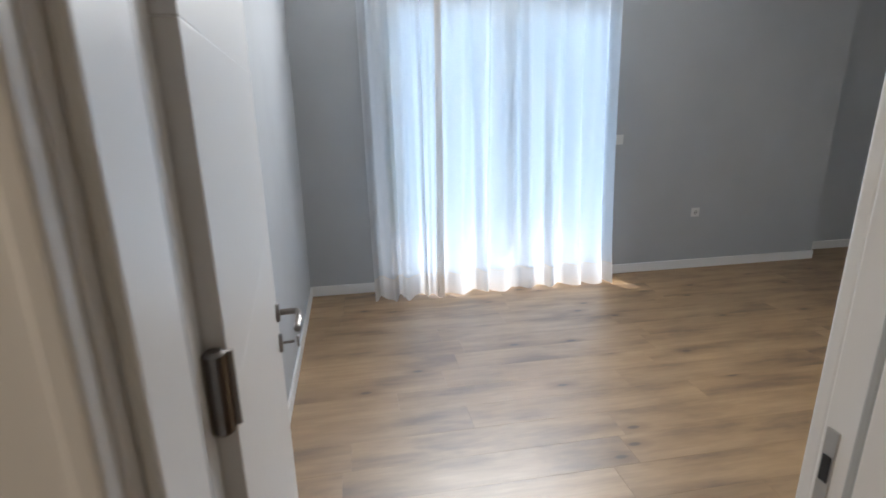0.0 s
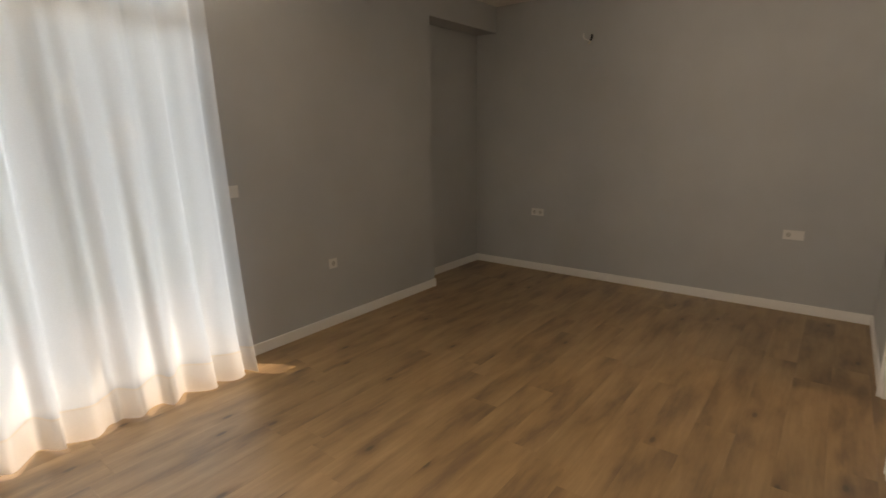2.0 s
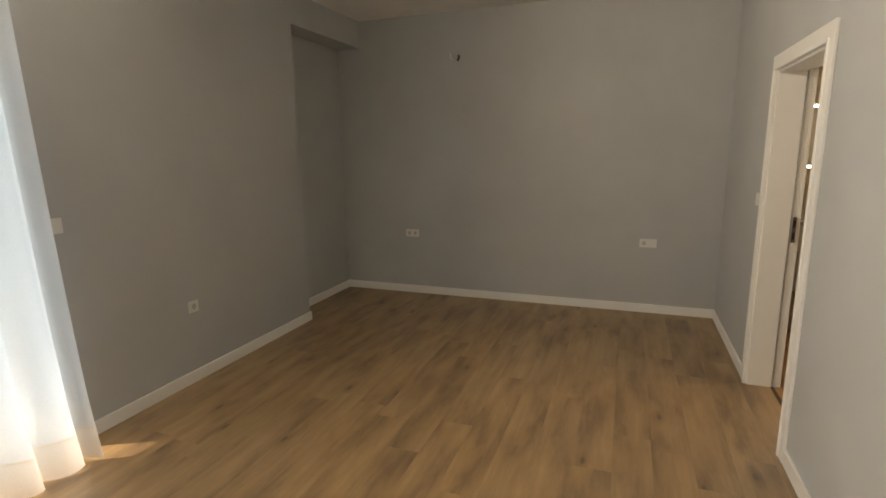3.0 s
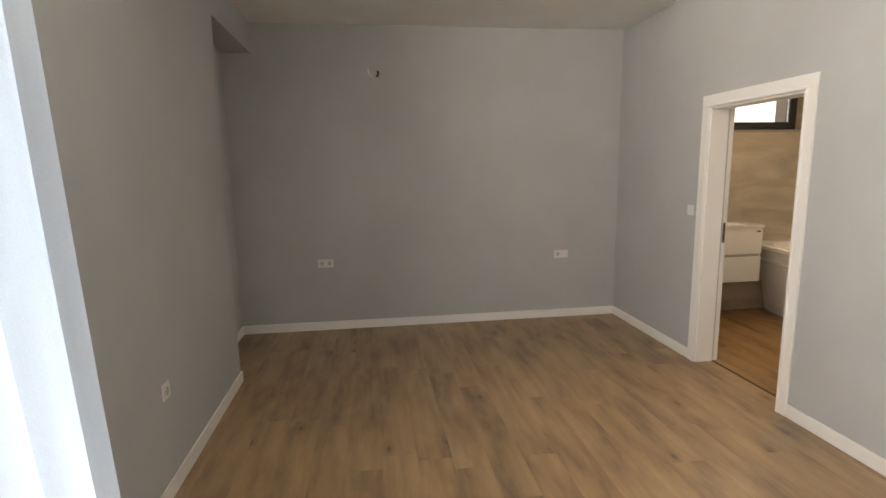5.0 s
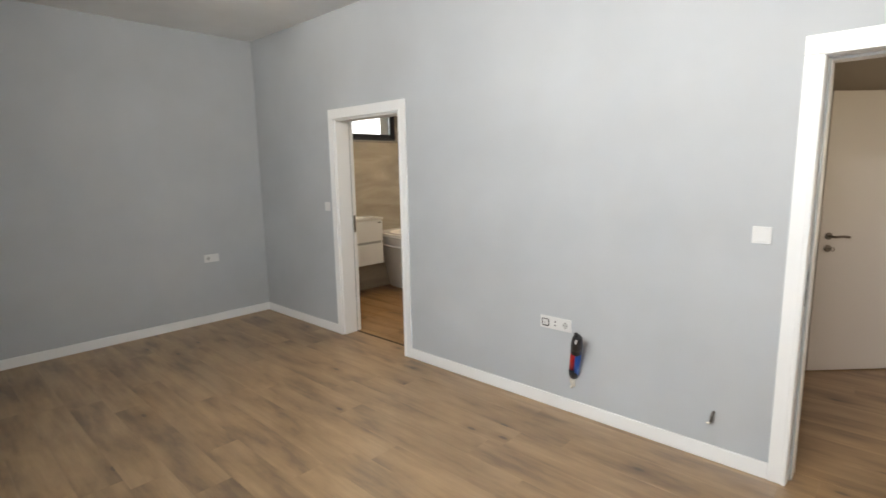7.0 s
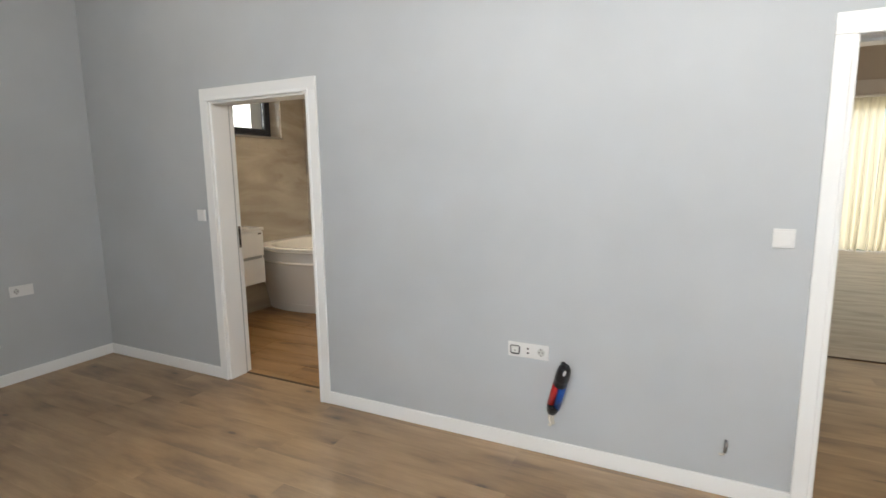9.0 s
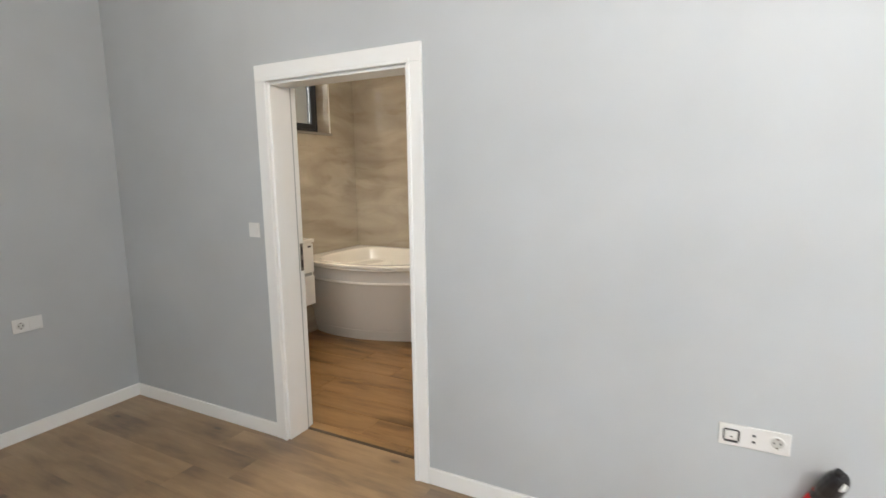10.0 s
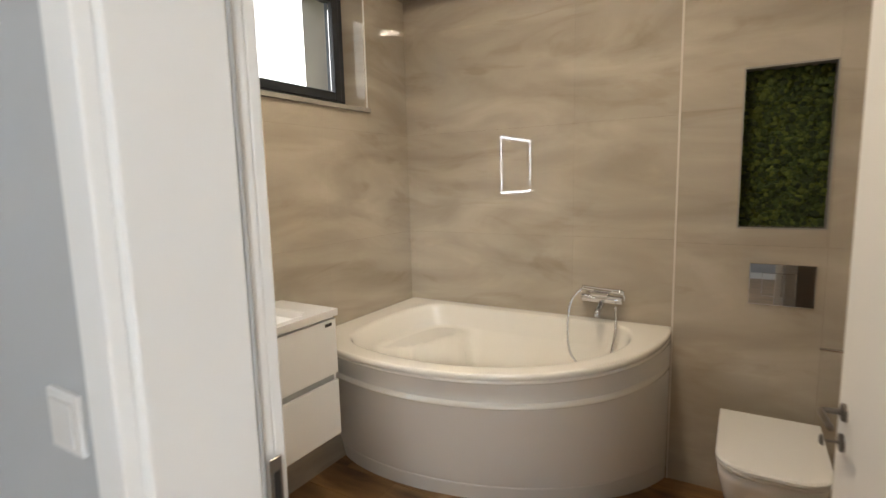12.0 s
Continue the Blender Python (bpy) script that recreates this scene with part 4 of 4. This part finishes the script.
part("body", boxes((VX + 0.018, BX1, VY0, VY0 + 0.018, VZ0, VZ1), (VX + 0.018, BX1, VY1 - 0.018, VY1, VZ0, VZ1), (VX + 0.02, BX1, VY0 + 0.018, VY1 - 0.018, VZ0, VZ0 + 0.018), (BX1 - 0.02, BX1, VY0 + 0.018, VY1 - 0.018, VZ0 + 0.018, VZ1), (VX + 0.02, BX1, VY0 + 0.018, VY1 - 0.018, VZ1 - 0.018, VZ1), (VX + 0.03, VX + 0.04, VY0 + 0.018, VY1 - 0.018, VZ0 + 0.018, VZ1 - 0.018)), M_TRIM, van)
part("drawer", box(VX, VX + 0.02, VY0 + 0.003, VY1 - 0.003, VZ0, 0.655, bevel=0.002), M_TRIM, van)
part("drawer", box(VX, VX + 0.02, VY0 + 0.003, VY1 - 0.003, 0.685, VZ1 - 0.012, bevel=0.002), M_TRIM, van)
part("grip_rail", box(VX + 0.012, VX + 0.028, VY0 + 0.02, VY1 - 0.02, 0.655, 0.685), M_GREYSEAL, van, "recessed grey grip rail")
part("badge", box(VX - 0.002, VX + 0.001, VY0 + 0.03, VY0 + 0.07, VZ1 - 0.040, VZ1 - 0.026), M_BLACK, van, "small black badge")
basin = thing("washbasin", (0, 0, 0), "thin white ceramic washbasin top on the vanity", "basin")
bm = bmesh.new()
nx_, ny_ = 18, 36
grid = []
for j in range(ny_ + 1):
    row = []
    for i in range(nx_ + 1):
        u, v = i / nx_, j / ny_
        x, y = VX - 0.008 + (BX1 - VX + 0.008) * u, VY0 - 0.004 + (VY1 - VY0 + 0.008) * v
        e = ((u - 0.5) / 0.38) ** 4 + ((v - 0.5) / 0.36) ** 4
        row.append(bm.verts.new((x, y, 0.976 - 0.10 * max(0.0, 1 - e) ** 0.6)))
    grid.append(row)
for a, b in zip(grid, grid[1:]):
    for i in range(nx_):
        bm.faces.new((a[i], a[i + 1], b[i + 1], b[i]))
lip = [bm.verts.new((x, y, VZ1 + 0.001)) for x, y in ((VX - 0.008, VY0 - 0.004), (BX1, VY0 - 0.004), (BX1, VY1 + 0.004), (VX - 0.008, VY1 + 0.004))]
edge_loop = [(grid[0], lip[0], lip[1]), ([r[-1] for r in grid], lip[1], lip[2]), (list(reversed(grid[-1])), lip[2], lip[3]), ([r[0] for r in reversed(grid)], lip[3], lip[0])]
for line, a, b in edge_loop:
    bm.faces.new([*line, b, a])
part("bowl", bm, M_CERAM, basin)

# ---- toilet ----
toilet = thing("toilet", (3.275, PY, 0), "white wall-hung toilet with a closed slim lid", "toilet")


def d_shape(w, l, z, n=14, y0=0.0, round_=0.32):
    """Plan outline: straight back, rounded front; y runs out of the wall."""
    pts = [(-w / 2, y0), (w / 2, y0)]
    r = w * round_
    for k in range(n + 1):
        a = k / n * math.pi / 2
        pts.append((w / 2 - r + r * math.cos(a), l - r + r * math.sin(a)))
    for k in range(n + 1):
        a = math.pi / 2 + k / n * math.pi / 2
        pts.append((-w / 2 + r + r * math.cos(a), l - r + r * math.sin(a)))
    return [(x, y, z) for x, y in pts]


def loft(levels):
    bm = bmesh.new()
    rows = [[bm.verts.new(p) for p in lv] for lv in levels]
    n = len(rows[0])
    for a, b in zip(rows, rows[1:]):
        for i in range(n):
            bm.faces.new((a[i], a[(i + 1) % n], b[(i + 1) % n], b[i]))
    bm.faces.new(list(reversed(rows[0])))
    bm.faces.new(rows[-1])
    return bm


part("bowl", loft([d_shape(0.20, 0.36, 0.105), d_shape(0.25, 0.44, 0.13), d_shape(0.31, 0.52, 0.24), d_shape(0.355, 0.575, 0.36), d_shape(0.362, 0.583, 0.412)]), M_CERAM, toilet, "", True)
part("seat", loft([d_shape(0.366, 0.592, 0.414, y0=0.07), d_shape(0.372, 0.597, 0.420, y0=0.07), d_shape(0.372, 0.597, 0.428, y0=0.07)]), M_CERAM, toilet)
part("lid", loft([d_shape(0.366, 0.594, 0.4305, y0=0.075), d_shape(0.376, 0.602, 0.434, y0=0.072), d_shape(0.376, 0.602, 0.446, y0=0.072), d_shape(0.366, 0.592, 0.451, y0=0.078)]), M_CERAM, toilet, "slim white lid")

flush = thing("flush_plate", (3.255, PY, 1.03), "polished chrome dual flush plate", "flush plate")
part("plate", box(-0.122, 0.122, 0, 0.010, -0.092, 0.092, bevel=0.003), M_POLISH, flush)
part("button", box(-0.052, -0.002, 0.010, 0.014, -0.052, 0.052, bevel=0.002), M_POLISH, flush)
part("button", box(0.002, 0.074, 0.010, 0.014, -0.052, 0.052, bevel=0.002), M_POLISH, flush)

roll = thing("paper_holder", (2.98, PY, 0.78), "chrome toilet paper holder on the tiled wall", "holder")
part("bracket", tube([(0, 0, 0), (0, 0.05, 0)], 0.011, 12), M_CHROME, roll)
part("bar", tube(curve_points([(0, 0.05, 0), (0.03, 0.055, 0), (0.13, 0.055, 0)]), 0.007, 10), M_CHROME, roll)

# ---- moss niche ----
moss = thing("moss_panel", (0, 0, 0), "niche filled with preserved green moss", "moss panel")
part("lining", boxes((NX0 - 0.001, NX0 + 0.006, BY + 0.004, PY + 0.004, NZ0, NZ1), (NX1 - 0.006, NX1 + 0.001, BY + 0.004, PY + 0.004, NZ0, NZ1), (NX0 + 0.006, NX1 - 0.006, BY + 0.004, PY + 0.004, NZ0 - 0.001, NZ0 + 0.006), (NX0 + 0.006, NX1 - 0.006, BY + 0.004, PY + 0.004, NZ1 - 0.006, NZ1 + 0.001)), M_MARBLE, moss, "pale stone niche lining")
rnd = random.Random(11)
bm = bmesh.new()
for k in range(1500):
    c = Vector((rnd.uniform(NX0 + 0.015, NX1 - 0.015), 0, rnd.uniform(NZ0 + 0.012, NZ1 - 0.012)))
    c.y = BY + 0.012 + 0.022 * (0.5 + 0.5 * noise.noise(c * 14)) + rnd.uniform(0, 0.012)
    s = rnd.uniform(0.008, 0.017)
    bmesh.ops.create_icosphere(bm, subdivisions=1, radius=s, matrix=Matrix.Translation(c) @ Matrix.Diagonal((rnd.uniform(0.7, 1.3), rnd.uniform(0.5, 1.0), rnd.uniform(0.7, 1.3), 1)))
part("moss", bm, M_MOSS, moss, "dense green moss tufts")
part("backing", box(NX0 + 0.006, NX1 - 0.006, BY + 0.002, BY + 0.012, NZ0 + 0.006, NZ1 - 0.006), M_MOSS, moss)

drain = thing("floor_drain", (3.85, -1.45, 0.004), "small square steel floor drain", "drain")
part("frame", boxes((-0.05, 0.05, -0.05, -0.042, 0, 0.003), (-0.05, 0.05, 0.042, 0.05, 0, 0.003), (-0.05, -0.042, -0.042, 0.042, 0, 0.003), (0.042, 0.05, -0.042, 0.042, 0, 0.003)), M_CHROME, drain)
for k in range(5):
    part("slat", box(-0.042, 0.042, -0.034 + k * 0.016, -0.028 + k * 0.016, 0, 0.003), M_CHROME, drain)
# black sheet in place of the shade below the slats
part("well", box(-0.042, 0.042, -0.042, 0.042, -0.002, 0.0008), M_BLACK, drain)

# ---- floors and tiles, piece by piece ----


def plank_floor(name, x0, x1, y0, y1, length, width, material, label, piece, top=0.0, seed=1, gap=0.0002):
    fl = structure(name, box(x0, x1, y0, y1, top - 0.12, top - 0.003), M_SUB, label, "floor")
    cache = {}
    rnd_ = random.Random(seed)
    rows = int(math.ceil((y1 - y0) / width))
    for r in range(rows):
        ya, yb = y0 + r * width, min(y1, y0 + (r + 1) * width)
        x = x0 - rnd_.uniform(0.1, 0.95) * length
        while x < x1:
            a, b = max(x, x0), min(x + length, x1)
            x += length
            if b - a < 0.02 or yb - ya < 0.01:
                continue
            key = (round(b - a, 4), round(yb - ya, 4))
            if key not in cache:
                hx, hy, g = (b - a) / 2 - gap, (yb - ya) / 2 - gap, 0.0004 if gap < 0.001 else 0.0007
                bm_ = bmesh.new()
                low = [bm_.verts.new((sx * hx, sy * hy, -g)) for sx, sy in ((-1, -1), (1, -1), (1, 1), (-1, 1))]
                foot = [bm_.verts.new((sx * hx, sy * hy, -0.003)) for sx, sy in ((-1, -1), (1, -1), (1, 1), (-1, 1))]
                up_ = [bm_.verts.new((sx * (hx - g), sy * (hy - g), 0)) for sx, sy in ((-1, -1), (1, -1), (1, 1), (-1, 1))]
                bm_.faces.new(up_)
                for i in range(4):
                    k = (i + 1) % 4
                    bm_.faces.new((low[i], low[k], up_[k], up_[i]))
                    bm_.faces.new((foot[i], foot[k], low[k], low[i]))
                cache[key] = mesh_of(piece, bm_, material)
            ob = new(piece, cache[key])
            ob.parent = fl
            ob.location = ((a + b) / 2, (ya + yb) / 2, top)
    return fl


plank_floor("floor", XL - 0.01, XR + 0.01, -0.15, REC_Y, 1.29, 0.193, M_PLANK, "grey-brown oak laminate floor with dark knots", "plank", 0.0, 4)
plank_floor("floor_hall", HX0, HX1, HY - 0.02, -0.152, 1.29, 0.193, M_PLANK, "brown oak laminate hall floor", "plank", 0.0, 6)
plank_floor("floor_far", RX0, RX1, RY, HY - 0.022, 1.29, 0.386, M_LPLANK, "light oak laminate floor of the far room", "plank", 0.0, 8)
plank_floor("floor_bath", BX0, BX1 + 0.01, BY, -0.152, 1.2, 0.2, M_BPLANK, "warm brown wood-look tile floor", "tile", 0.0, 9, 0.0015)


def wall_tiles(parent_name, axis, plane, out, u0, u1, z0, z1, tw, th, holes=(), off=0.0):
    """Tiles on a wall: axis 'x' or 'y' is the way they run; plane is the face, out its sign."""
    parent = bpy.data.objects[parent_name]
    us = [u0]
    u = u0 + off
    while u < u1 - 0.01:
        if u > u0 + 0.01:
            us.append(u)
        u += tw
    us.append(u1)
    zs = [z0]
    while zs[-1] < z1 - 0.01:
        zs.append(min(z1, zs[-1] + th))
    cells = [(a, b, c, d) for a, b in zip(us, us[1:]) for c, d in zip(zs, zs[1:])]
    for h in holes:
        nxt = []
        for a, b, c, d in cells:
            ha, hb, hc, hd = max(a, h[0]), min(b, h[1]), max(c, h[2]), min(d, h[3])
            if ha >= hb or hc >= hd:
                nxt.append((a, b, c, d))
                continue
            for q in ((a, ha, c, d), (hb, b, c, d), (ha, hb, c, hc), (ha, hb, hd, d)):
                if q[1] - q[0] > 0.004 and q[3] - q[2] > 0.004:
                    nxt.append(q)
        cells = nxt
    for a, b, c, d in cells:
        g = 0.0002
        lo, hi = sorted((plane - out * 0.0125, plane))
        w, h = (b - a) / 2 - g, (d - c) / 2 - g
        bm_ = box(-w, w, lo - plane, hi - plane, -h, h) if axis == "x" else box(lo - plane, hi - plane, -w, w, -h, h)
        ob = new("tile", mesh_of("tile", bm_, M_STONE))
        ob.parent = parent
        ob.location = ((a + b) / 2, plane, (c + d) / 2) if axis == "x" else (plane, (a + b) / 2, (c + d) / 2)


wall_tiles("wall_bath_south", "x", BY, 1, PX, BX1, 0.0, 2.60, 1.2, 0.6, off=0.52)
wall_tiles("wall_bath_east", "y", BX1, -1, BY, -T - 0.006, 0.0, BZ, 1.2, 0.6, holes=((WY0, WY1, WB0, WB1),), off=0.75)
wall_tiles("wall_cistern", "x", PY, 1, BX0, PX, 0.0, BZ, 1.2, 0.6, holes=((NX0, NX1, NZ0, NZ1),), off=0.5)
wall_tiles("wall_cistern", "y", PX, 1, BY, PY - 0.0005, 0.0, BZ, 1.2, 0.6)
